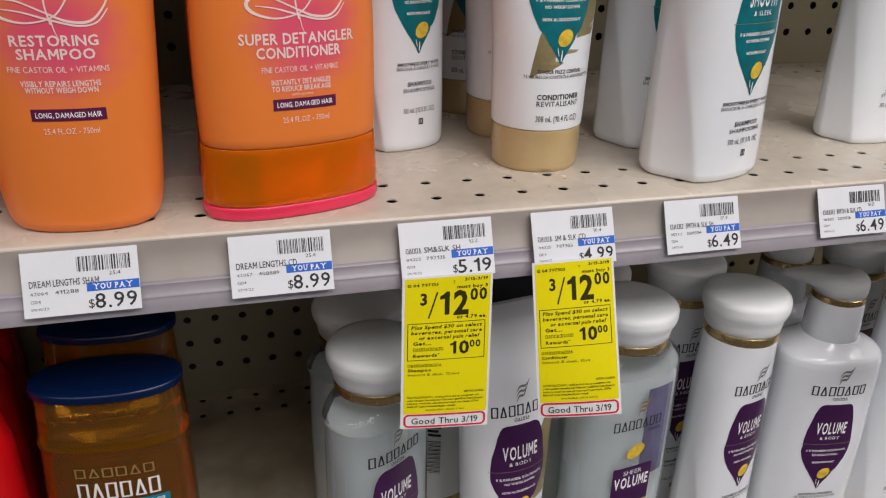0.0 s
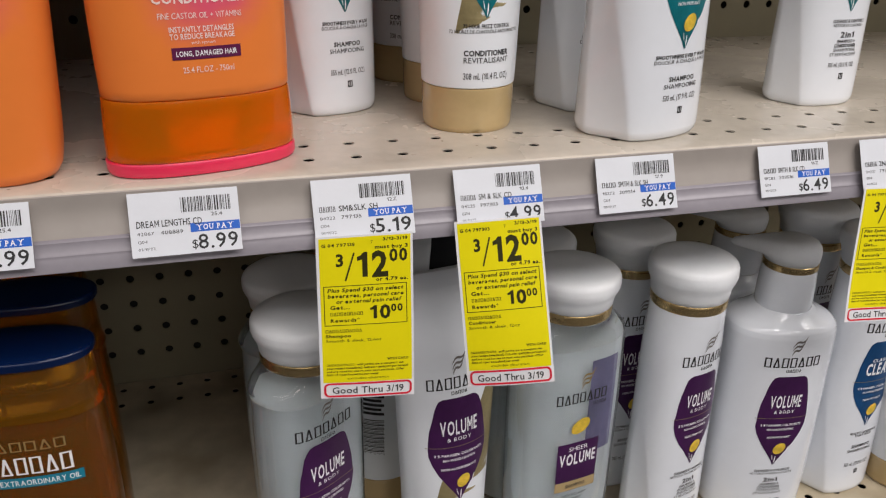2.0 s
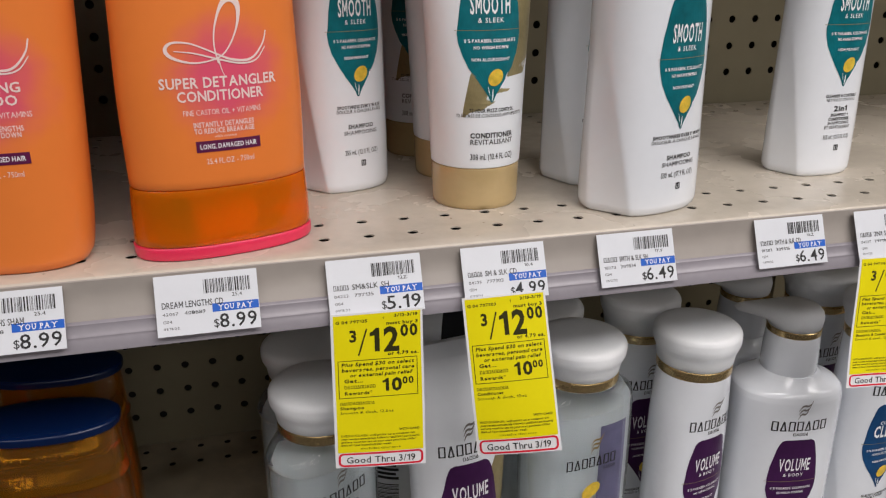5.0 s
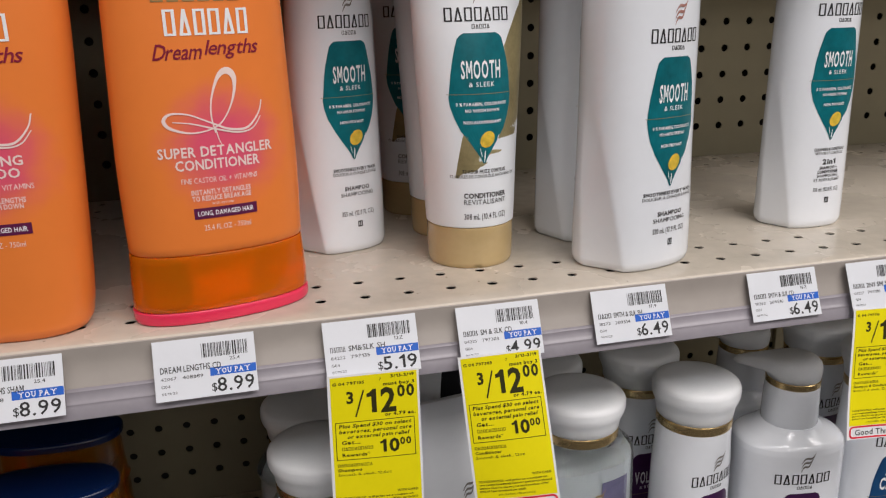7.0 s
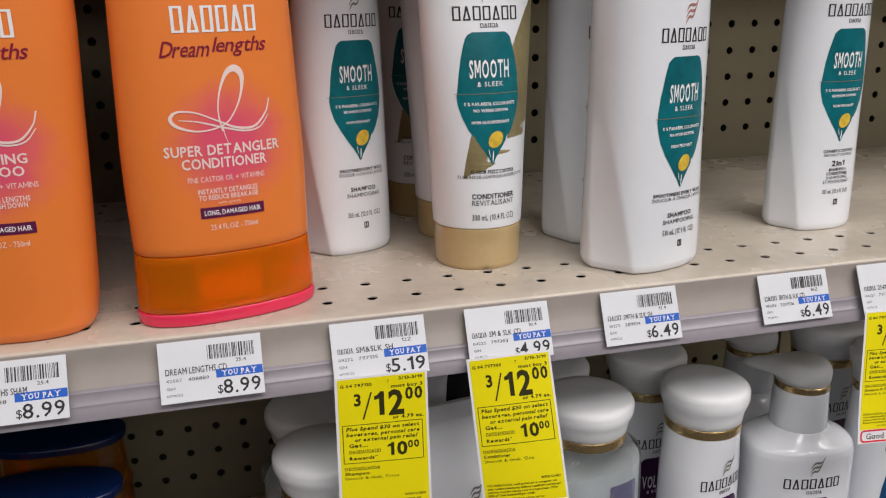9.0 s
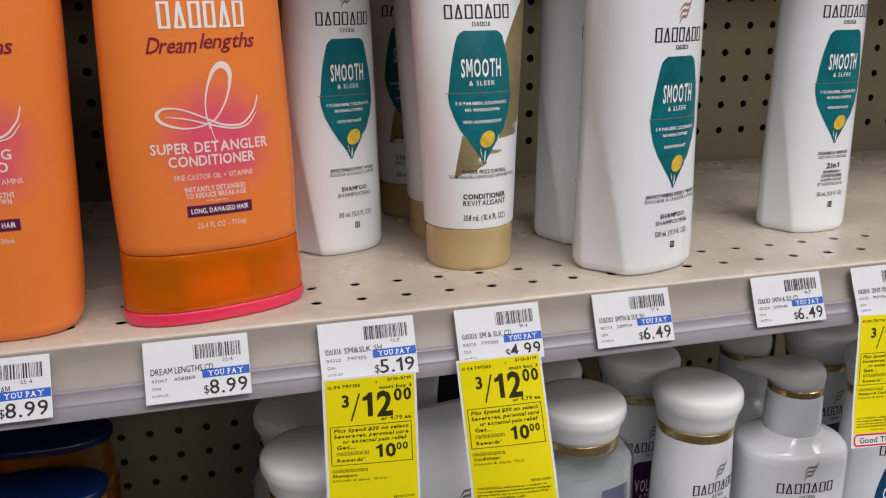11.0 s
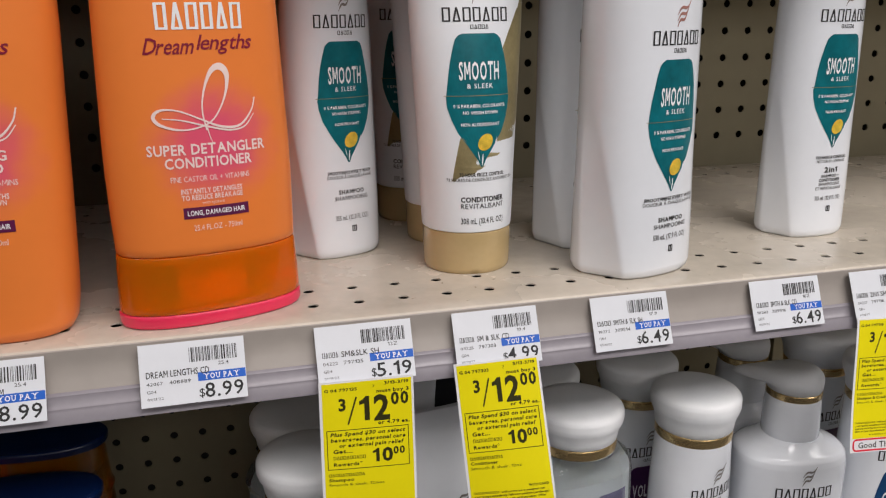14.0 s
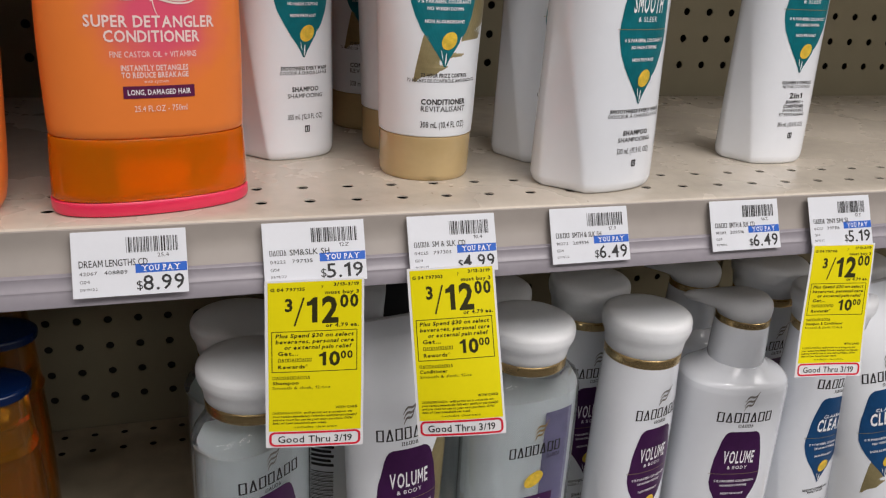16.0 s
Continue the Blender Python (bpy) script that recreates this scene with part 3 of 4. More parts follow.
price_tag(-0.0030, 0.0480, "SM&SLK SH", "12Z", "04222", "797135", "$5.19", "01/11/22", 5, seed=5, over=0.0012)
price_tag(0.0708, 0.1192, "SM & SLK CD", "10.4", "04225", "797303", "$4.99", "01/11/22", 5, seed=6, over=0.0012)
price_tag(0.1520, 0.1998, "SMTH & SLK SH", "17.9", "18272", "209514", "$6.49", "01/11/22", 4, seed=7)
price_tag(0.2545, 0.3022, "SMTH & SLK CD", "16Z", "18283", "209516", "$6.49", "01/11/22", 4, seed=8, height=0.0295)
price_tag(0.3240, 0.3705, "2N1 SM SL", "12Z", "04227", "797116", "$5.19", "01/11/22", 5, seed=9, over=0.0012)
price_tag(0.3750, 0.4250, "VOL SH", "12Z", "04231", "797120", "$5.19", "01/11/22", 5, seed=10, ztop=LOW - 0.0018)
price_tag(0.4480, 0.4980, "CLASSIC CD", "12Z", "04236", "797126", "$5.19", "01/11/22", 5, seed=11, ztop=LOW - 0.0018)


def promo_tag(c00, c10, c01, c11, code, kind, detail, bow):
    t = thing("promo_tag", "yellow paper sale tag with red-framed date box, hanging below channel", "sale tag", Matrix.Identity(4), "yellow sale tags")
    pl = sheet(c00, c10, c01, c11, bow)
    w, h = 0.0505, 0.0975
    paper("tag_paper", pl, M["white_print"], t, label="white paper slip")
    place = lambda u, v, l: pl(u / w, v / h, l)
    V = lambda f: (1 - f) * h
    yel = Print().rect(0.03 * w, V(0.895), 0.975 * w, V(0.012), 8, 12).lay(place, 0.00012, "yellow_field", M["yellow"], t, "yellow printed field")
    p = Print()
    L = 0.055 * w
    p.text("G 04 " + code, L, V(0.052), 0.0017, 0.34 * w, "heavy", "l")
    p.text("7", 0.57 * w, V(0.045), 0.0017)
    p.text("3/13-3/19", 0.945 * w, V(0.032), 0.0017, 0.26 * w, "heavy", "r")
    p.text("must buy 3", 0.945 * w, V(0.075), 0.0019, 0.345 * w, "heavy", "r")
    p.text("3", 0.235 * w, V(0.140), 0.0068, 0.075 * w, "heavy")
    p.stroke([(0.290 * w, V(0.262)), (0.385 * w, V(0.100))], [0.0009, 0.0009])
    p.text("12", 0.575 * w, V(0.172), 0.0140, 0.320 * w, "heavy", gap=0.13)
    p.text("00", 0.845 * w, V(0.126), 0.0068, 0.190 * w, "heavy")
    p.text("or 4.79 ea.", 0.945 * w, V(0.262), 0.0020, 0.34 * w, "heavy", "r")
    p.frame_rect(0.062 * w, V(0.530), 0.930 * w, V(0.290), 0.0004)
    p.text("Plus Spend $30 on select", 0.50 * w, V(0.316), 0.0021, 0.79 * w, "heavy", slant=0.2)
    p.text("beverages, personal care", 0.50 * w, V(0.350), 0.0021, 0.79 * w, "heavy", slant=0.2)
    p.text("or external pain relief", 0.53 * w, V(0.384), 0.0021, 0.68 * w, "heavy", slant=0.2)
    p.text("Get...", 0.125 * w, V(0.419), 0.0022, 0.20 * w, "heavy", "l")
    p.text("10", 0.645 * w, V(0.456), 0.0078, 0.215 * w, "heavy", gap=0.13)
    p.text("00", 0.820 * w, V(0.436), 0.0042, 0.125 * w, "heavy")
    p.bars(0.125 * w, V(0.459), 0.0020, 0.34 * w, 10, "l")
    p.text("Rewards*", 0.125 * w, V(0.498), 0.0020, 0.30 * w, "heavy", "l")
    p.bars(0.07 * w, V(0.564), 0.0018, 0.38 * w, 11, "l")
    p.text(kind, 0.07 * w, V(0.594), 0.0018, (0.26 if kind == "Shampoo" else 0.31 if kind == "Conditioner" else 0.58) * w, "heavy", "l")
    p.text(detail, 0.07 * w, V(0.624), 0.0017, 0.58 * w, align="l")
    p.text("WITH CARD", 0.935 * w, V(0.752), 0.0014, 0.23 * w, "heavy", "r")
    p.bars(0.07 * w, V(0.779), 0.0013, 0.29 * w, 14, "l")
    p.text("will print as a coupon on", 0.38 * w, V(0.779), 0.0013, 0.50 * w, "heavy", "l", slant=0.2)
    p.text("your receipt immediately following qualifying purchase(s)", 0.07 * w, V(0.800), 0.0013, 0.86 * w, "heavy", "l", slant=0.2)
    p.text("and are good for use on your next purchase. Offer", 0.07 * w, V(0.821), 0.0013, 0.82 * w, "heavy", "l", slant=0.2)
    p.text("limit of 1 per household per week.", 0.07 * w, V(0.842), 0.0013, 0.55 * w, "heavy", "l", slant=0.2)
    p.text("excludes clearance", 0.50 * w, V(0.868), 0.0014, 0.44 * w)
    p.lay(place, 0.0002, "lettering", M["ink_yellow"], t)
    Print().round_frame(0.045 * w, V(0.986), 0.96 * w, V(0.904), 0.0012, 0.0025).lay(place, 0.0002, "red_frame", M["red_print"], t, "red printed frame")
    Print().text("Good Thru 3/19", 0.50 * w, V(0.946), 0.0042, 0.76 * w, "semi").lay(place, 0.00025, "date_lettering", M["ink"], t)
    return t


promo_tag((-0.0050, -0.0200, 1.0805), (0.0465, -0.0200, 1.0750), (-0.0035, -0.0182, 1.1735), (0.0460, -0.0182, 1.1722), "797135", "Shampoo", "Smooth & sleek, 12.6oz", 0.0006)
promo_tag((0.0765, -0.0240, 1.0775), (0.1235, -0.0360, 1.0810), (0.0678, -0.0182, 1.1748), (0.1157, -0.0182, 1.1746), "797303", "Conditioner", "Smooth & sleek, 12oz", 0.0010)
promo_tag((0.3190, -0.0300, 1.0890), (0.3720, -0.0300, 1.0840), (0.3235, -0.0160, 1.1725), (0.3715, -0.0160, 1.1705), "797116", "Shampoo & Conditioner", "Smooth & sleek, 12.6oz", -0.0010)


# ---- bottles ----
def drop_label(surf, parent, z0, z1, hw, mat, du=0.0):
    """Drop-shaped printed label with a thin gold line, capsule and writing."""
    f = [1, .985, .96, .90, .80, .70, .58, .52, .45, .36, .26, .17, .10, .05, 0]
    s = [.50, .62, .70, .78, .87, .94, .99, 1.0, .98, .88, .68, .44, .25, .12, .03]
    rng = random.Random(int(z0 * 1e4))
    zs = [z0 + (z1 - z0) * k for k in f]
    l = [du - hw * k * (1 + rng.uniform(-0.02, 0.02)) for k in s]
    r = [du + hw * k * (1 + rng.uniform(-0.02, 0.02)) for k in s]
    return Print().column(zs, l, r, 14).lay(surf.place, 0.00025, "label", mat, parent)


def swoosh(surf, parent, z, size, mat, du=0.0):
    p = Print()
    for k in range(3):
        t = np.linspace(0, 1, 10)
        x = du + size * (0.80 - 0.12 * k) * (t - 0.5) + size * 0.05 * (1 - k)
        y = z + size * ((t - 0.5) * 0.62 + 0.26 * (1 - k) - 0.13 * np.sin((t - 0.5) * 6.28))
        p.stroke(np.stack([x, y], 1), size * 0.12 * np.sin(np.clip(t, 0.04, 0.96) * math.pi) + 0.0001)
    return p.lay(surf.place, 0.0003, "emblem", mat, parent)


def front_print(surf, parent, zl0, zl1, hw, label_mat, words, sub, lines, du=0.0, emblem="silver_print", zmark=None, mark_w=0.038, small=("COLORANTS", "NO HARSH STRIPPING", "NON PRIVANT")):
    """All the front print that the white bottles share."""
    zm = zmark if zmark else zl1 + 0.0118
    swoosh(surf, parent, zm + 0.0130, 0.0125, M[emblem], du + 0.001)
    Print().bars(du, zm, 0.0078, mark_w, 7, fill=0.55).bars(du + 0.001, zm - 0.0068, 0.0024, mark_w * 0.28, 5).lay(surf.place, 0.00025, "maker_mark", M["ink"], parent, "row of plain black shapes")
    lab = drop_label(surf, parent, zl0, zl1, hw, label_mat, du)
    h = zl1 - zl0
    Z = lambda k: zl1 - h * k
    w = Print()
    if sub == "CLASSIC":
        w.text(sub, du, Z(0.215), 0.0026, hw * 0.92, True)
        w.text(words, du, Z(0.315), 0.0098, hw * 1.30, "heavy", gap=0.14)
    else:
        w.text(words, du, Z(0.272), 0.0100, hw * 1.24, True, gap=0.14)
        w.text(sub, du, Z(0.385), 0.0027, hw * 0.80, "semi", gap=0.20)
    w.text("0 % PARABEN, " + small[0], du, Z(0.535), 0.0019, hw * 1.62, True)
    w.text(small[1], du, Z(0.585), 0.0018, hw * 1.08, True)
    w.text(small[2], du, Z(0.675), 0.0018, hw * 0.92 if len(small[2]) < 13 else hw * 1.2, True)
    w.lay(surf.place, 0.0004, "label_lettering", M["white_print"], lab)
    Print().rect(du - hw * 1.08, Z(0.458) - 0.00016, du + hw * 1.02, Z(0.458) + 0.00016, 14, 1).lay(surf.place, 0.0004, "gold_line", M["gold_print"], lab)
    Print().oval(du + hw * 0.12, Z(0.812), 0.0054, 0.0042, 0.85).lay(surf.place, 0.0005, "capsule", M["capsule"], lab, "golden printed capsule")
    d = Print()
    d.stroke([(du + hw * 0.52, Z(0.78)), (du + hw * 0.47, Z(0.81)), (du + hw * 0.44, Z(0.84))], [0.0002, 0.0007, 0.0002])
    d.stroke([(du + hw * 0.03, Z(0.90)), (du + hw * 0.02, Z(0.95)), (du, Z(0.99))], [0.0004, 0.0009, 0.0002])
    d.stroke([(du - hw * 0.12, Z(0.88)), (du - hw * 0.09, Z(0.92)), (du - hw * 0.06, Z(0.95))], [0.0002, 0.0005, 0.0001])
    d.lay(surf.place, 0.00045, "highlight", M["white_print"], lab)
    t, g = Print(), Print()
    for s, z, ht, wd, b in lines:
        (t if b else g).text(s, du + 0.001, z, ht, wd, "heavy" if b else "semi")
    if lines[-1][1] < 0.033:
        t.frame_rect(du, lines[-1][1] - 0.0097, du + 0.0034, lines[-1][1] - 0.0057, 0.0007)
        t.rect(du + 0.0013, lines[-1][1] - 0.0088, du + 0.0021, lines[-1][1] - 0.0064)
    t.lay(surf.place, 0.00025, "lettering", M["ink"], parent)
    g.lay(surf.place, 0.00025, "fine_lettering", M["grey_ink"], parent)


SHAMPOO_LINES = (("SMOOTHNESS EVERY WASH", 0.0565, 0.0021, 0.0315, True), ("DOUCEUR À CHAQUE LAVAGE", 0.0537, 0.0020, 0.0325, False),
                 ("SHAMPOO", 0.0440, 0.0027, 0.0182, True), ("SHAMPOOING", 0.0400, 0.0026, 0.0240, False), ("355 mL (12.0 FL OZ)", 0.0272, 0.0032, 0.024, False))
TWO_LINES = (("CLEANSES & CONTROLS", 0.0565, 0.0020, 0.026, True), ("NETTOIE ET CONTROLE", 0.0537, 0.0018, 0.024, False), ("2in1", 0.0478, 0.0036, 0.011, True),
             ("SHAMPOO +", 0.0435, 0.0021, 0.015, True), ("CONDITIONER", 0.0407, 0.0021, 0.018, True), ("SHAMPOOING", 0.0379, 0.0021, 0.018, False),
             ("ET REVITALISANT", 0.0350, 0.0021, 0.022, False), ("355 mL (12.0 FL OZ)", 0.0282, 0.0028, 0.022, False))
VOLUME_TWO = (("CLEANSES & VOLUMIZES", 0.0565, 0.0020, 0.028, True), ("NETTOIE ET PROCURE DU VOLUME", 0.0537, 0.0018, 0.033, False)) + TWO_LINES[2:]
CLEAN_LINES = (("HEALTHY LOOKING HAIR", 0.0565, 0.0020, 0.026, True), ("EVERY WASH", 0.0540, 0.0018, 0.016, True)) + SHAMPOO_LINES[2:]
TUBE_LINES = (("72 HOUR FRIZZ CONTROL", 0.0618, 0.0021, 0.029, True), ("72 HEURES DE CONTRÔLE ANTI-FRISOTTIS", 0.0588, 0.0019, 0.045, False),
              ("CONDITIONER", 0.0470, 0.0030, 0.0280, True), ("REVITALISANT", 0.0430, 0.0030, 0.0280, False), ("308 mL (10.4 FL OZ)", 0.0340, 0.0036, 0.0280, False))
VOLTUBE_LINES = (("72 HOUR FULLNESS", 0.0618, 0.0021, 0.024, True), ("72 HEURES DE DENSITÉ", 0.0588, 0.0019, 0.026, False)) + TUBE_LINES[2:]


def frosted_cap(parent, z, r, k=1.0):
    """Gold ring and a frosted disc cap with a flared, rounded rim."""
    Shell([(z, r * 1.0, r * 1.0, 2), (z + 0.0006, r * 1.015, r * 1.015, 2), (z + 0.0060, r * 1.015, r * 1.015, 2), (z + 0.0066, r, r, 2)], 48).build("gold_ring", M["gold"], parent, "shiny gold ring", steps=4)
    Shell([(z + 0.0066, r * 0.985, r * 0.985, 2), (z + 0.0066 + 0.0008 * k, r * 1.02, r * 1.02, 2), (z + 0.0066 + 0.0054 * k, r * 1.045, r * 1.045, 2), (z + 0.0066 + 0.0084 * k, r * 1.065, r * 1.065, 2),
           (z + 0.0066 + 0.0112 * k, r * 1.105, r * 1.105, 2), (z + 0.0066 + 0.0139 * k, r * 1.150, r * 1.150, 2), (z + 0.0066 + 0.0174 * k, r * 1.172, r * 1.172, 2), (z + 0.0066 + 0.0212 * k, r * 1.170, r * 1.170, 2), (z + 0.0066 + 0.0237 * k, r * 1.135, r * 1.135, 2),
           (z + 0.0066 + 0.0252 * k, r * 1.065, r * 1.065, 2), (z + 0.0066 + 0.0257 * k, r * 0.98, r * 0.98, 2), (z + 0.0066 + 0.0259 * k, r * 0.85, r * 0.85, 2), (z + 0.0066 + 0.0260 * k, r * 0.40, r * 0.40, 2)], 48).build("cap", M["frost"], parent, "frosted white disc cap", steps=26, shade=1.2)


FACETS = ((205, 180, 0.885, 1.0, 0.10), (25, 0, 0.885, 1.0, 0.10))


def white_bottle(x, y, z, rz, words, sub, mat, lines, emblem="silver_print", label="", big=False, du=0.0, up=0.0):
    t = thing("shampoo_bottle", label, "bottle", pose(x, y, z, 0, 0, rz), "hair care bottles")
    if big:
        s = Shell([(0, .0345, .0255, 2.4), (.0007, .0362, .0271, 2.4), (.0022, .0375, .0284, 2.4), (.006, .0384, .0292, 2.4), (.03, .0382, .0288, 2.4), (.06, .0376, .0280, 2.35), (.10, .0373, .0275, 2.3), (.13, .0373, .0276, 2.25), (.17, .0365, .028, 2.15), (.198, .0325, .0275, 2.05), (.209, .0262, .0258, 2), (.212, .0255, .0255, 2)], 144, FACETS)
        z0, z1, hw = 0.052, 0.1275, 0.0188
        lines = tuple((a, b - 0.0085, c, d * (1.32 if i < 2 else 1.12), e) for i, (a, b, c, d, e) in enumerate(lines))
    else:
        s = Shell([(0, .0270, .0205, 2.4), (.0007, .0285, .0219, 2.4), (.0022, .0296, .0229, 2.4), (.006, .0303, .0236, 2.4), (.03, .0303, .0232, 2.4), (.06, .0300, .0227, 2.35), (.1, .0296, .0224, 2.3), (.15, .0287, .023, 2.2), (.178, .0262, .0248, 2), (.186, .0252, .0252, 2)], 144, FACETS)
        z0, z1, hw = 0.0630 + up, 0.1378 + up, 0.0185
        lines = tuple((a, b + up, c, d, e) for a, b, c, d, e in lines)
    body = s.build("body", M["white"], t, steps=40)
    front_print(s, t, z0, z1, hw, M[mat], words, sub, lines, du=du, emblem=emblem)
    frosted_cap(t, 0.212 if big else 0.186, 0.0252)
    return t


def tube(x, y, z, rz, words, sub, mat, lines, label, small=("COLORANTS", "NO WEIGH DOWN", "NON ALOURDISSANT"), up=0.0, hw=0.0200, lean=0.0):
    t = thing("conditioner_tube", label, "tube", pose(x, y, z + 0.0268 * math.sin(radians(abs(lean))), 0, lean, rz), "hair care tubes")
    Shell([(0, .0258, .0258, 2), (.0010, .0268, .0268, 2), (.003, .0272, .0272, 2), (.0245, .0277, .0277, 2), (.0258, .0275, .0275, 2), (.0264, .0268, .0268, 2)], 56).build("cap", M["gold_cap"], t, "pearly gold round cap at the foot", steps=8)
    s = Shell([(.0264, .0270, .0270, 2), (.0270, .0279, .0279, 2), (.029, .0281, .0281, 2), (.07, .0300, .0268, 2), (.12, .0330, .0232, 2), (.17, .0357, .0165, 2), (.205, .0378, .0065, 2), (.214, .0385, .0022, 2), (.226, .0385, .0019, 2)], 72)
    s.build("body", M["white_tube"], t, steps=36)
    zz = [.164, .152, .140, .122, .107, .092, .082, .073, .066, .062, .058]
    ll = [.034, .026, .019, .010, .001, -.009, -.013, -.015, -.0165, -.0172, -.0180]
    rr = [.036, .0385, .039, .039, .0385, .034, .026, .012, .001, -.006, -.0165]
    Print().column(zz, ll, rr, 20).lay(s.place, 0.00015, "gold_swash", M["gold_print"], t, "gold brushed print")
    front_print(s, t, 0.0665 + up, 0.1425 + up, hw, M[mat], words, sub, lines, zmark=0.1530 + up, mark_w=0.0415, small=small)
    return t


SMALL_T = ("COLORANTS", "NO WEIGH DOWN", "NON ALOURDISSANT")
white_bottle(0.0270, 0.1340, TOP, 18, "SMOOTH", "& SLEEK", "teal", SHAMPOO_LINES, du=0.0020, label="white shampoo bottle with teal drop label beside orange bottle")
tube(0.1040, 0.080, TOP, 4, "SMOOTH", "& SLEEK", "teal", TUBE_LINES, "white conditioner tube with teal label on gold cap")
tube(0.1085, 0.150, TOP, -3, "SMOOTH", "& SLEEK", "teal", TUBE_LINES, "white conditioner tube with teal label, second in row")
tube(0.1000, 0.218, TOP, -14, "SMOOTH", "& SLEEK", "teal", TUBE_LINES, "white conditioner tube with teal label, shaded at the back")
BIG_LINES = SHAMPOO_LINES[:-1] + (("530 mL (17.9 FL OZ)", 0.0335, 0.0032, 0.024, False),)
white_bottle(0.2010, 0.1100, TOP, -4, "SMOOTH", "& SLEEK", "teal", BIG_LINES, emblem="rose_print", big=True, label="large white shampoo bottle behind another")
white_bottle(0.2005, 0.0450, TOP, 16, "SMOOTH", "& SLEEK", "teal", BIG_LINES, emblem="rose_print", big=True, du=0.0032, label="large white shampoo bottle with teal drop label")
white_bottle(0.3565, 0.0885, TOP, 2, "SMOOTH", "& SLEEK", "teal", TWO_LINES, du=0.0025, label="white two-in-one bottle with teal label, standing apart")


def orange_print(s, t, title, claims, du=0.0):
    """Print on the orange bottles; heights from the foot."""
    p = Print()
    p.bars(du + 0.002, 0.1540, 0.0122, 0.0420, 6, fill=0.8)
    p.lay(s.place, 0.0003, "maker_mark", M["white_print"], t, "row of plain white shapes")
    Print().bars(du - 0.002, 0.1665, 0.0058, 0.043, 6, fill=0.7).lay(s.place, 0.0003, "small_mark", M["bronze_print"], t, "row of plain brown shapes")
    q = Print()
    q.text("Dream", du - 0.0135, 0.1405, 0.0075, 0.0225, "semi", slant=0.30, gap=0.03)
    q.text("lengths", du + 0.0130, 0.1420, 0.0070, 0.0265, "semi", slant=0.30, gap=0.03)
    q.lay(s.place, 0.0003, "script_lettering", M["magenta_print"], t, "slanted magenta lettering")
    # ribbon loop: one line through an upright eye and a long lying eye
    def curve(pts, n=60):
        pts = np.array(pts, float) * [0.00131, 0.00131]
        k = np.arange(len(pts))
        q = np.linspace(0, len(pts) - 1, n)
        out = []
        for c in (0, 1):
            p = pts[:, c]
            m = np.gradient(p)
            i_ = np.clip(q.astype(int), 0, len(pts) - 2)
            f_ = q - i_
            out.append((2 * f_**3 - 3 * f_**2 + 1) * p[i_] + (f_**3 - 2 * f_**2 + f_) * m[i_] + (-2 * f_**3 + 3 * f_**2) * p[i_ + 1] + (f_**3 - f_**2) * m[i_ + 1])
        return np.stack([du + out[0], 0.1030 + out[1]], 1)

    lo = Print()
    a = curve([(0, -2), (-1, 5), (0, 12), (3, 19), (6.5, 21), (9, 18), (8, 11), (4.5, 4), (0, 0), (-8.5, -1.5), (-16, 0.5), (-18.5, 3.5), (-16, 6), (-9.5, 5.5), (-1.5, 2), (5.5, -1), (12.5, -1), (17.5, 4), (19.3, 9)], 110)
    k = np.linspace(0, 1, 110)
    lo.stroke(a, 0.0007 + 0.0027 * np.exp(-((k - 0.23) / 0.075) ** 2) + 0.0011 * np.exp(-((k - 0.60) / 0.07) ** 2) + 0.0005 * np.exp(-((k - 0.86) / 0.07) ** 2))
    b = curve([(-15.5, 3), (-8.5, 2), (0, -0.5), (8.5, -2.5), (14.5, -1.5), (18.5, 3)], 40)
    lo.stroke(b, 0.0004 + 0.0005 * np.sin(np.linspace(0, 1, 40) * math.pi))
    c = curve([(0.3, -1), (1, -4.5), (2, -7)], 12)
    lo.stroke(c, np.linspace(0.0006, 0.0002, 12))
    lo.lay(s.place, 0.0003, "ribbon_emblem", M["pale_print"], t, "white looped ribbon drawing")
    w = Print()
    for string, z, ht, wd, bd in title + claims:
        w.text(string, du, z, ht, wd, bd)
    w.text("25.4 FL.OZ - 750ml", du + 0.0015, 0.0525, 0.0028, 0.0240)
    w.lay(s.place, 0.0003, "lettering", M["pale_print"], t)
    bx = Print().rect(du - 0.0148, 0.0573, du + 0.0175, 0.0629, 10, 1).lay(s.place, 0.0003, "maroon_box", M["maroon"], t, "maroon printed box")
    Print().text("LONG, DAMAGED HAIR", du + 0.0013, 0.0601, 0.0024, 0.0285, True).lay(s.place, 0.0005, "box_lettering", M["white_print"], bx)


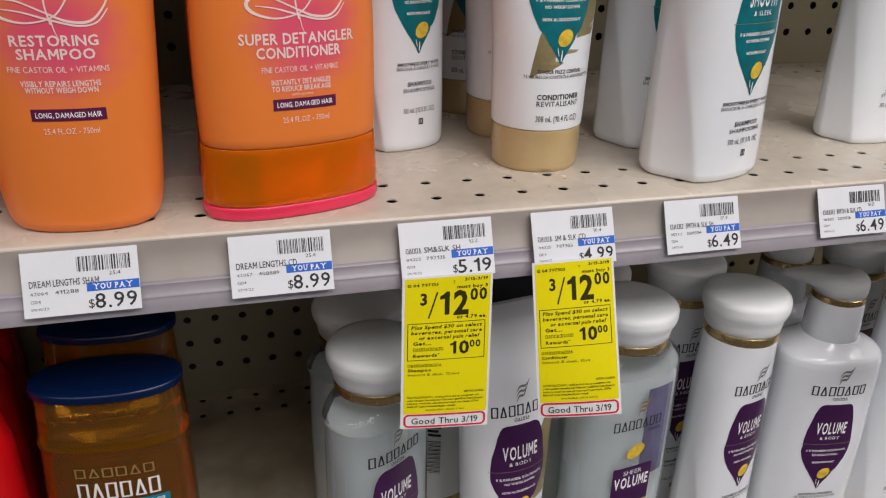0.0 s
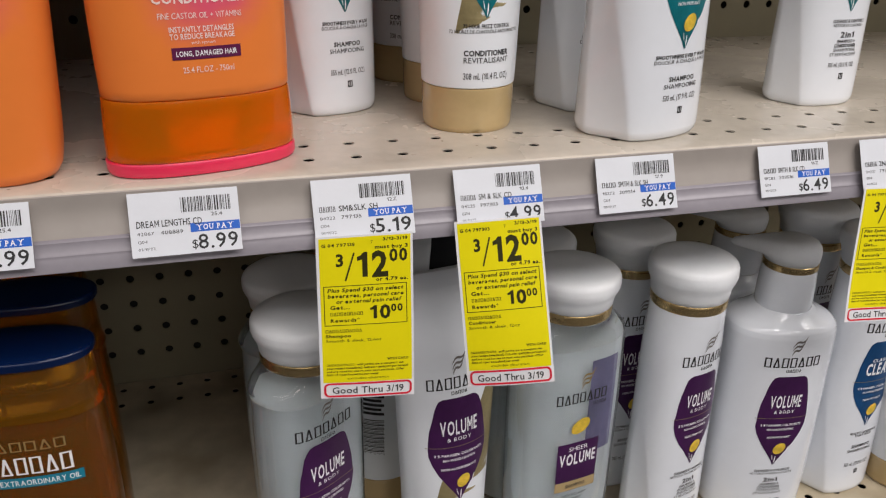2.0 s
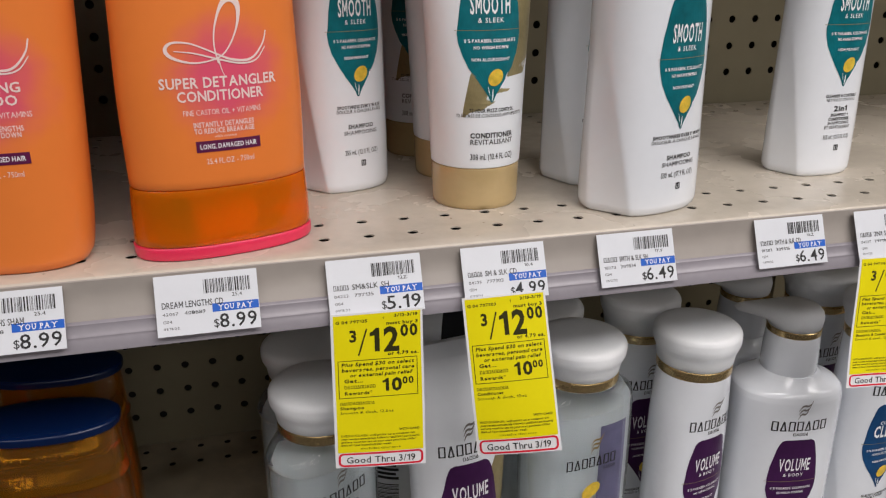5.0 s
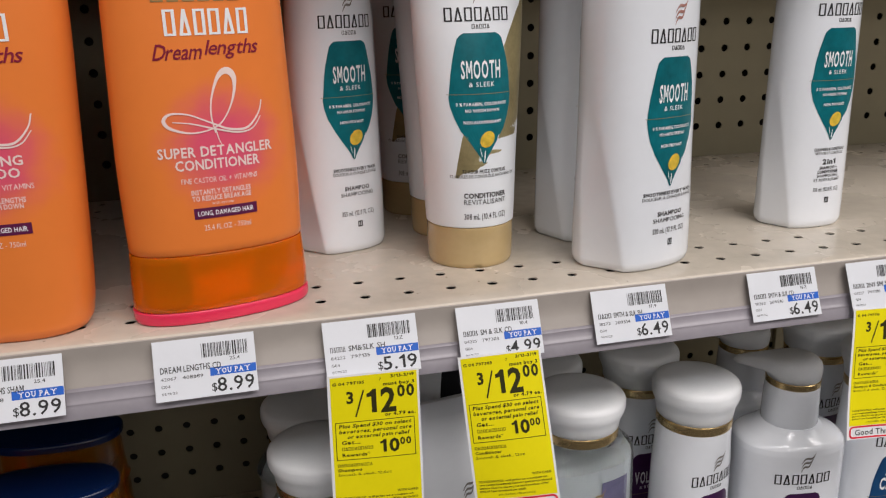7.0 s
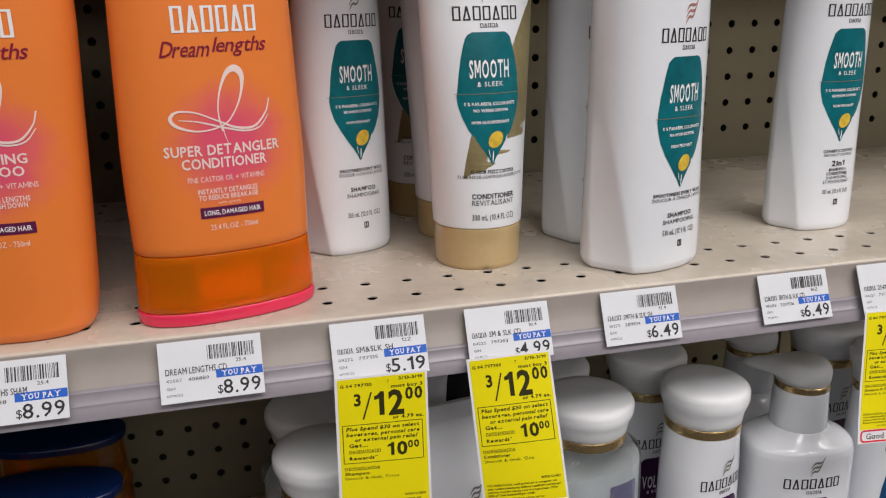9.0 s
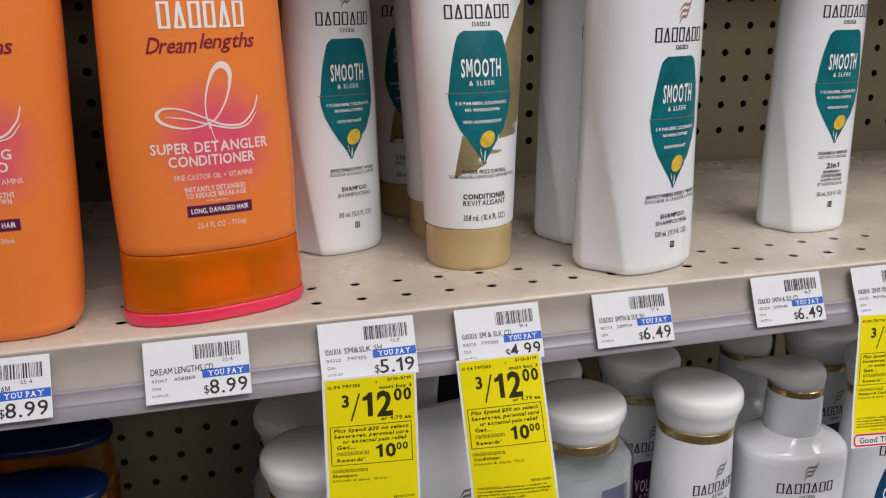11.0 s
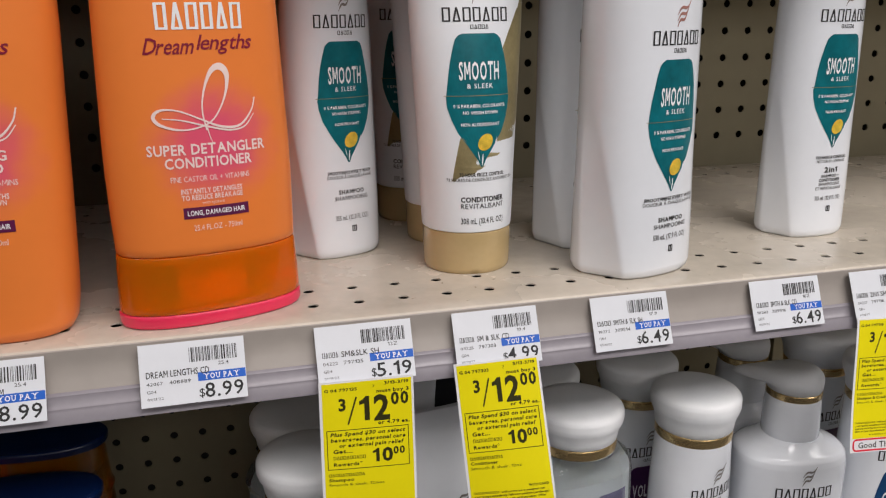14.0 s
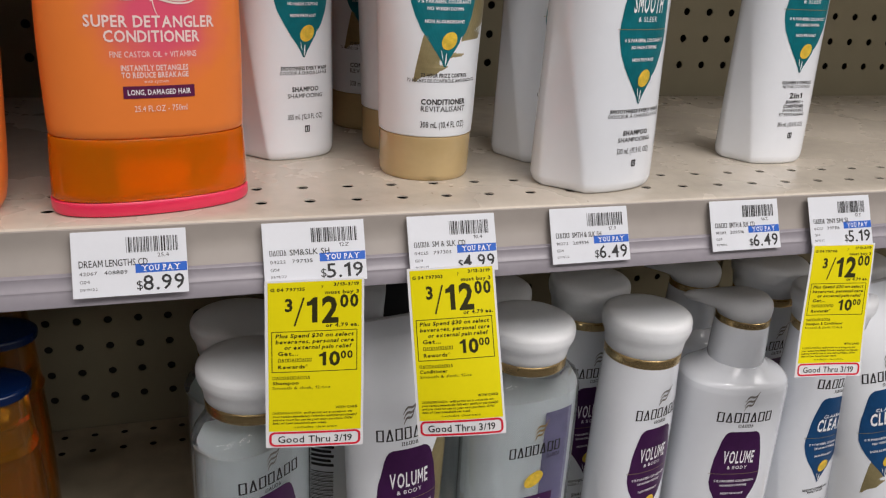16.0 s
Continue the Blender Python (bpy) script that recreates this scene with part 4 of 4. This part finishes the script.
def orange_conditioner(x, y, z, rz):
    t = thing("conditioner_bottle", "orange conditioner bottle on translucent orange cap with pink rim", "bottle", pose(x, y, z, 0, 0, rz), "hair care bottles")
    Shell([(0, .0452, .0212, 2.3), (.0008, .0472, .0226, 2.3), (.0025, .0479, .0232, 2.3), (.0068, .0480, .0234, 2.3), (.0074, .0474, .0230, 2.3)], 72).build("base_rim", M["pink"], t, "pink rim at the foot", steps=4)
    Shell([(.0078, .0470, .0228, 2.3), (.0084, .0475, .0233, 2.3), (.0375, .0462, .0240, 2.3), (.0381, .0458, .0237, 2.3)], 72).build("cap", M["orange_clear"], t, "translucent orange cap", steps=8)
    Shell([(.0082, 0.0165, 0.0095, 2.2), (.010, 0.0175, 0.0104, 2.2), (.030, 0.0180, 0.0108, 2.2), (.0335, 0.0360, 0.0174, 2.2), (.0370, 0.0390, 0.0187, 2.2)], 40).build("spout", M["orange_inner"], t, "orange spout inside the cap", steps=8)
    s = Shell([(.0385, 0.0454, 0.0234, 2.3), (.0393, 0.0461, 0.0240, 2.3), (.08, 0.0467, 0.0235, 2.3), (.12, 0.0456, 0.0226, 2.3), (.17, 0.0438, 0.0212, 2.3), (.20, 0.0418, 0.0201, 2.3), (.213, 0.0360, 0.0174, 2.2), (.219, 0.0260, 0.0124, 2.2)], 84)
    s.build("body", M["orange"], t, steps=40)
    orange_print(s, t, (("SUPER DETANGLER", 0.0917, 0.0050, 0.0580, True), ("CONDITIONER", 0.0852, 0.0050, 0.0425, True)),
                 (("FINE CASTOR OIL + VITAMINS", 0.0772, 0.0027, 0.0385, False), ("INSTANTLY DETANGLES", 0.0711, 0.0025, 0.0300, True), ("TO REDUCE BREAKAGE", 0.0679, 0.0025, 0.0300, True), ("with system", 0.0650, 0.0014, 0.0110, False)), -0.0002)
    return t


def orange_shampoo(x, y, z, rz):
    t = thing("shampoo_bottle", "orange shampoo bottle standing at the shelf edge", "bottle", pose(x, y, z, 0, 0, rz), "hair care bottles")
    s = Shell([(0, .0300, .0190, 2.4), (.0015, .0335, .0210, 2.4), (.006, .0360, .0226, 2.4), (.02, .0382, .0236, 2.4), (.05, .0402, .0246, 2.3), (.11, .0432, .0252, 2.3), (.165, .0455, .0255, 2.3), (.188, .0440, .0245, 2.25), (.197, .0390, .0230, 2.2), (.200, .034, .0215, 2.2)], 84)
    s.build("body", M["orange"], t, steps=40)
    Shell([(.200, .030, .0205, 2.2), (.2008, .0315, .0218, 2.2), (.222, .030, .0205, 2.2), (.2245, .027, .018, 2.2)], 56).build("cap", M["pink"], t, "pink cap", steps=8)
    orange_print(s, t, (("RESTORING", 0.0935, 0.0046, 0.0370, True), ("SHAMPOO", 0.0876, 0.0046, 0.0330, True)),
                 (("FINE CASTOR OIL + VITAMINS", 0.0808, 0.0027, 0.0430, False), ("VISIBLY REPAIRS LENGTHS", 0.0745, 0.0025, 0.0340, True), ("WITHOUT WEIGH DOWN", 0.0715, 0.0025, 0.0310, True)), 0.0025)
    return t


orange_conditioner(-0.0525, 0.0350, TOP, 13)
orange_shampoo(-0.1560, 0.0330, TOP, -4)
for row in range(1, 5):  # unseen rows behind the front pair, added to darken the gap
    orange_conditioner(-0.0560 + 0.0015 * row, 0.0350 + 0.056 * row, TOP, 10)
    orange_shampoo(-0.1560 - 0.0130 * row, 0.0330 + 0.057 * row, TOP, -4)


def red_bottle(x, y, z):
    t = thing("shampoo_bottle", "glossy red shampoo bottle", "bottle", pose(x, y, z), "hair care bottles")
    Shell([(0, .036, .022, 2.4), (.0015, .039, .0245, 2.4), (.006, .0405, .0262, 2.4), (.1, .0415, .027, 2.4), (.17, .0405, .0265, 2.3), (.190, .036, .025, 2.2)], 64).build("body", M["red"], t)
    Shell([(.190, .033, .0225, 2.2), (.191, .035, .024, 2.2), (.214, .033, .0225, 2.2), (.2165, .030, .020, 2.2)], 56).build("cap", M["red"], t, "red cap", steps=8)
    return t


# only the first of each row is in view; the rest block light
for row in range(4):
    red_bottle(-0.2600, 0.0400 + 0.064 * row, TOP)
    red_bottle(-0.2560 - 0.013 * row, 0.0380 + 0.064 * row, LOW)


def amber_bottle(x, y, z, rz):
    t = thing("shampoo_bottle", "translucent amber shampoo bottle with blue oval cap", "bottle", pose(x, y, z, 0, 0, rz), "amber hair care bottles")
    s = Shell([(0, .0365, .0180, 2.5), (.0015, .0392, .0200, 2.6), (.006, .0408, .0212, 2.7), (.08, .0420, .0220, 2.7), (.14, .0415, .0218, 2.6), (.171, .0405, .0214, 2.55), (.1738, .0411, .0219, 2.55), (.1752, .0413, .0221, 2.55), (.1768, .0409, .0217, 2.55), (.179, .0401, .0212, 2.5), (.190, .0394, .0207, 2.5), (.2062, .0385, .0200, 2.4)], 72)
    s.build("body", M["amber_shell"], t, "translucent amber plastic body", z1=0.1752, steps=28)
    s.build("shoulder", M["amber_top"], t, "paler empty shoulder", z0=0.1756, steps=10)
    s.build("liquid", M["amber"], t, "brown-orange shampoo inside the bottle", z0=0.003, z1=0.1750, steps=26, inset=0.0018)
    Shell([(.2063, .0385, .0198, 2.4), (.2068, .0402, .0212, 2.4), (.2076, .0410, .0218, 2.35), (.2106, .0411, .0219, 2.35), (.2118, .0404, .0214, 2.35), (.2123, .0390, .0204, 2.35), (.2126, .0300, .015, 2.3)], 72).build("cap", M["blue_cap"], t, "blue oval cap", steps=12)
    Print().bars(0.002, 0.1615, 0.0062, 0.044, 6, fill=0.5).lay(s.place, 0.0003, "small_mark", M["bronze_print"], t, "row of plain bronze shapes")
    Print().bars(0.003, 0.1490, 0.0110, 0.046, 6, fill=0.55).lay(s.place, 0.0004, "maker_mark", M["white_print"], t, "row of plain white shapes")
    ban = Print().rect(-0.016, 0.1350, 0.029, 0.1415, 12, 1).lay(s.place, 0.0003, "teal_band", M["teal_print"], t, "teal printed band")
    Print().text("EXTRAORDINARY OIL", 0.0065, 0.1382, 0.0034, 0.041, True).lay(s.place, 0.0005, "band_lettering", M["white_print"], ban)
    w = Print().text("IN 1 WASH", -0.004, 0.1220, 0.0027, 0.017, True).bars(-0.006, 0.1180, 0.0022, 0.024, 12)
    w.lay(s.place, 0.0003, "lettering", M["white_print"], t)
    a = np.linspace(0, 2 * math.pi, 40)
    Print().stroke(np.stack([0.009 + 0.0075 * np.sin(a), 0.108 + 0.0115 * np.cos(a)], 1), np.full(40, 0.0032)).lay(s.place, 0.0003, "drop_emblem", M["bronze_print"], t, "bronze drop outline")
    return t


amber_bottle(-0.1615, 0.0345, LOW, -4)
amber_bottle(-0.1665, 0.0995, LOW, -4)
# two more out of view, added to darken the panel behind
amber_bottle(-0.1800, 0.1600, LOW, -3)
amber_bottle(-0.1920, 0.2200, LOW, -4)


# lower shelf
def clear_bottle(x, y, z, rz, sheer=False):
    t = thing("shampoo_bottle", "clear shampoo bottle with frosted cap and " + ("lilac and purple label" if sheer else "purple drop label"), "bottle", pose(x, y, z, 0, 0, rz), "clear hair care bottles")
    k, rise, r = (1.0, 0.008, 0.0265) if sheer else (0.90, 0.0, 0.0270)  # the sheer kind is wider and taller
    rows = [(0, .0320, .0195, 2.5), (.0015, .0350, .0220, 2.7), (.006, .0365, .0232, 2.9), (.05, .0392, .0242, 2.9), (.13, .0402, .0246, 2.8), (.158 + rise, .0401, .0248, 2.6)]
    rows = [(h, a * k, d, n) for h, a, d, n in rows]
    rows += [(h + rise, r + (a - .0265) * k, d + r - .0265, n) for h, a, d, n in ((.1655, .0394, .0250, 2.5), (.1702, .0370, .0254, 2.3), (.1730, .0330, .0259, 2.1), (.1750, .0290, .0264, 2), (.1793, .0268, .0268, 2))]
    s = Shell(rows, 96)
    s.build("body", M["clear"], t, "clear plastic body", steps=44, shade=0.5)
    s.build("liquid", M["liquid"], t, "pale shampoo inside the bottle", z0=0.003, z1=0.1590 + rise, steps=30, inset=0.0060)
    frosted_cap(t, 0.1795 + rise, r, 0.88)
    if not sheer:
        front_print(s, t, 0.057, 0.1325, 0.0212, M["purple"], "VOLUME", "& BODY", SHAMPOO_LINES[2:], du=-0.0085, zmark=0.1418, mark_w=0.0425)
        return t
    Print().rect(-0.004, 0.084, 0.020, 0.158, 8, 6).lay(lambda u, v, l: (lambda p: (p[0] * 0.93, p[1] * 0.915, p[2]))(s.place(u + 0.010, v, l)), 0.0003, "back_label", M["lilac"], t, "lilac back label seen through")
    swoosh(s, t, 0.1465, 0.0125, M["bronze_print"], 0.002)
    Print().bars(0, 0.1325, 0.0078, 0.0395, 7, fill=0.55).bars(0.014, 0.1255, 0.0026, 0.011, 5).lay(s.place, 0.00025, "maker_mark", M["ink"], t, "row of plain black shapes")
    Print().oval(0.000, 0.1095, 0.0078, 0.0052, 0.6).lay(s.place, 0.0004, "capsule", M["capsule"], t, "golden printed capsule")
    lab = Print().rect(-0.0160, 0.0640, 0.0160, 0.0965, 10, 4).lay(s.place, 0.0003, "label", M["purple"], t)
    Print().text("SHEER", 0, 0.0915, 0.0036, 0.0150).text("VOLUME", 0.0, 0.0830, 0.0092, 0.0285, "heavy", gap=0.14).lay(s.place, 0.0004, "label_lettering", M["white_print"], lab)
    strip = Print().rect(-0.0160, 0.0560, 0.0160, 0.0640, 10, 1).lay(s.place, 0.0003, "gold_strip", M["gold_cap"], t, "gold printed strip")
    Print().text("SHAMPOO", 0, 0.0600, 0.0028, 0.0155, True).lay(s.place, 0.0005, "strip_lettering", M["ink"], strip)
    Print().text("THICK, FULL BODY", 0, 0.0515, 0.0022, 0.020, True).text("FOR 24 HRS*", 0, 0.0480, 0.0022, 0.014, True).lay(s.place, 0.0003, "lettering", M["ink"], t)
    return t


def pump_bottle(x, y, z, rz, spout):
    t = thing("pump_bottle", "white pump bottle with purple drop label and gold collar ring", "bottle", pose(x, y, z, 0, 0, rz), "pump bottles")
    s = Shell([(0, .0350, .0250, 2.4), (.0015, .0378, .0275, 2.4), (.006, .0392, .0288, 2.5), (.08, .0405, .0300, 2.4), (.148, .0402, .0298, 2.35), (.1560, .0398, .0296, 2.35), (.1600, .0388, .0289, 2.3), (.1625, .0368, .0277, 2.25), (.1655, .0305, .0250, 2.1), (.1690, .0235, .0222, 2), (.1715, .0205, .0205, 2)], 72)
    s.build("body", M["white"], t, steps=44, shade=0.9)
    front_print(s, t, 0.0505, 0.1270, 0.0188, M["purple"], "VOLUME", "& BODY", tuple((a, b - 0.0115, c, d, e) for a, b, c, d, e in VOLUME_TWO[:-1]) + (("530 mL (17.9 FL OZ)", 0.0165, 0.0028, 0.022, False),), zmark=0.1385, mark_w=0.042)
    Shell([(.1715, .0192, .0192, 2), (.1725, .0196, .0196, 2), (.1995, .0186, .0186, 2), (.2005, .0180, .0180, 2)], 48).build("collar", M["white"], t, "white ribless collar", steps=6)
    Shell([(.2005, .0182, .0182, 2), (.2010, .0187, .0187, 2), (.2050, .0187, .0187, 2), (.2055, .0182, .0182, 2)], 48).build("gold_ring", M["gold"], t, "shiny gold ring", steps=4)
    # head: a round dome that runs out into a drooping spout
    bm_v, bm_f = [], []
    ang = np.linspace(0, 2 * math.pi, 40, endpoint=False)
    prof = [(.2055, 1.00, 0), (.2085, 1.03, .0), (.2115, 1.045, .35), (.2140, 1.04, .85), (.2170, 1.0, 1.0), (.2196, .88, 1), (.2208, .68, .95), (.2211, .35, .8)]
    for zz, k, ext in prof:
        for a_ in ang:
            c, sn = math.cos(a_), math.sin(a_)
            r = 0.0182 * k
            px, py = r * c, r * sn
            reach = max(0.0, c) ** 2.2 * ext
            px += 0.024 * reach
            py *= 1 - 0.50 * max(0.0, c) ** 1.5 * ext
            bm_v.append((px, py, zz - 0.003 * reach))
    n = 40
    for kk in range(len(prof) - 1):
        bm_f += [(kk * n + i, kk * n + (i + 1) % n, (kk + 1) * n + (i + 1) % n, (kk + 1) * n + i) for i in range(n)]
    bm_f += [tuple(range(n))[::-1], tuple(range((len(prof) - 1) * n, len(prof) * n))]
    head = mesh_object("pump_head", bm_v, bm_f, M["frost"], t, label="frosted pump head with drooping spout", sharp=1.2)
    head.matrix_basis = pose(0, 0, 0, 0, 0, spout - rz)
    return t


clear_bottle(-0.0060, 0.0420, LOW, 36)
clear_bottle(-0.0075, 0.1000, LOW, 30)
clear_bottle(0.1685, 0.0450, LOW, 8, sheer=True)
clear_bottle(0.1625, 0.1020, LOW, 8, sheer=True)
tube(0.0830, 0.0440, LOW, 9, "VOLUME", "& BODY", "purple", VOLTUBE_LINES, "white conditioner tube with purple label on gold cap", up=0.002, hw=0.0212)
turned = tube(0.0560, 0.1250, LOW, 150, "VOLUME", "& BODY", "purple", VOLTUBE_LINES, "white conditioner tube turned to show its back")
code = Print()
for k in range(26):
    code.rect(-0.010, 0.048 + k * 0.0013, 0.011, 0.048 + k * 0.0013 + (0.0004, 0.0008, 0.0005)[k % 3], 6, 1)
for k in range(5):
    code.rect(-0.010, 0.0855 + k * 0.0036, 0.011 - 0.002 * (k % 2), 0.0877 + k * 0.0036, 6, 1)
back_side = Shell([(.0264, .0270, .0270, 2), (.07, .0300, .0268, 2), (.12, .0330, .0232, 2), (.17, .0357, .0165, 2)])
tagged(code.lay(lambda u, v, l: (lambda p: (-p[0], -p[1], p[2]))(back_side.place(u, v, l)), 0.0007, "barcode", M["ink"], turned), kind="stuff")
white_bottle(0.2400, 0.0980, LOW, 4, "VOLUME", "& BODY", "purple", SHAMPOO_LINES, up=0.0020, label="white shampoo bottle with purple label, second in row")
white_bottle(0.2520, 0.0380, LOW, 12, "VOLUME", "& BODY", "purple", VOLUME_TWO, du=0.002, up=0.0020, label="white two-in-one bottle with purple drop label")
pump_bottle(0.3340, 0.0440, LOW, -9, 150)
pump_bottle(0.3360, 0.1070, LOW, -12, 152)
white_bottle(0.4125, 0.0450, LOW, 6, "CLEAN", "CLASSIC", "navy", CLEAN_LINES, up=0.0020, label="white shampoo bottle with dark blue drop label")
white_bottle(0.4060, 0.1080, LOW, 6, "VOLUME", "& BODY", "purple", SHAMPOO_LINES, up=0.0020, label="white shampoo bottle shaded behind the pump bottle")
white_bottle(0.4800, 0.1000, LOW, 6, "CLEAN", "CLASSIC", "navy", CLEAN_LINES, up=0.0020, label="white shampoo bottle with blue label, at the back")
tube(0.4720, 0.0320, LOW, 0, "CLEAN", "CLASSIC", "navy", TUBE_LINES[2:3] + VOLTUBE_LINES[2:], "white conditioner tube with dark blue label on gold cap", up=0.004, hw=0.0215, lean=-9)


def black_block(x, y, z):
    # plain black block with a thin top plate, filling the black gap
    t = thing("carton", "plain black block behind the tubes", "carton", pose(x, y, z), "")
    box("body", (-0.020, -0.016, 0), (0.020, 0.016, 0.245), M["black"], t, 0.0012)
    box("top_plate", (-0.0195, -0.0155, 0.2452), (0.0195, 0.0155, 0.2464), M["black"], t, 0.0004, "thin black plate on top")
    return t


black_block(0.1060, 0.1250, LOW)
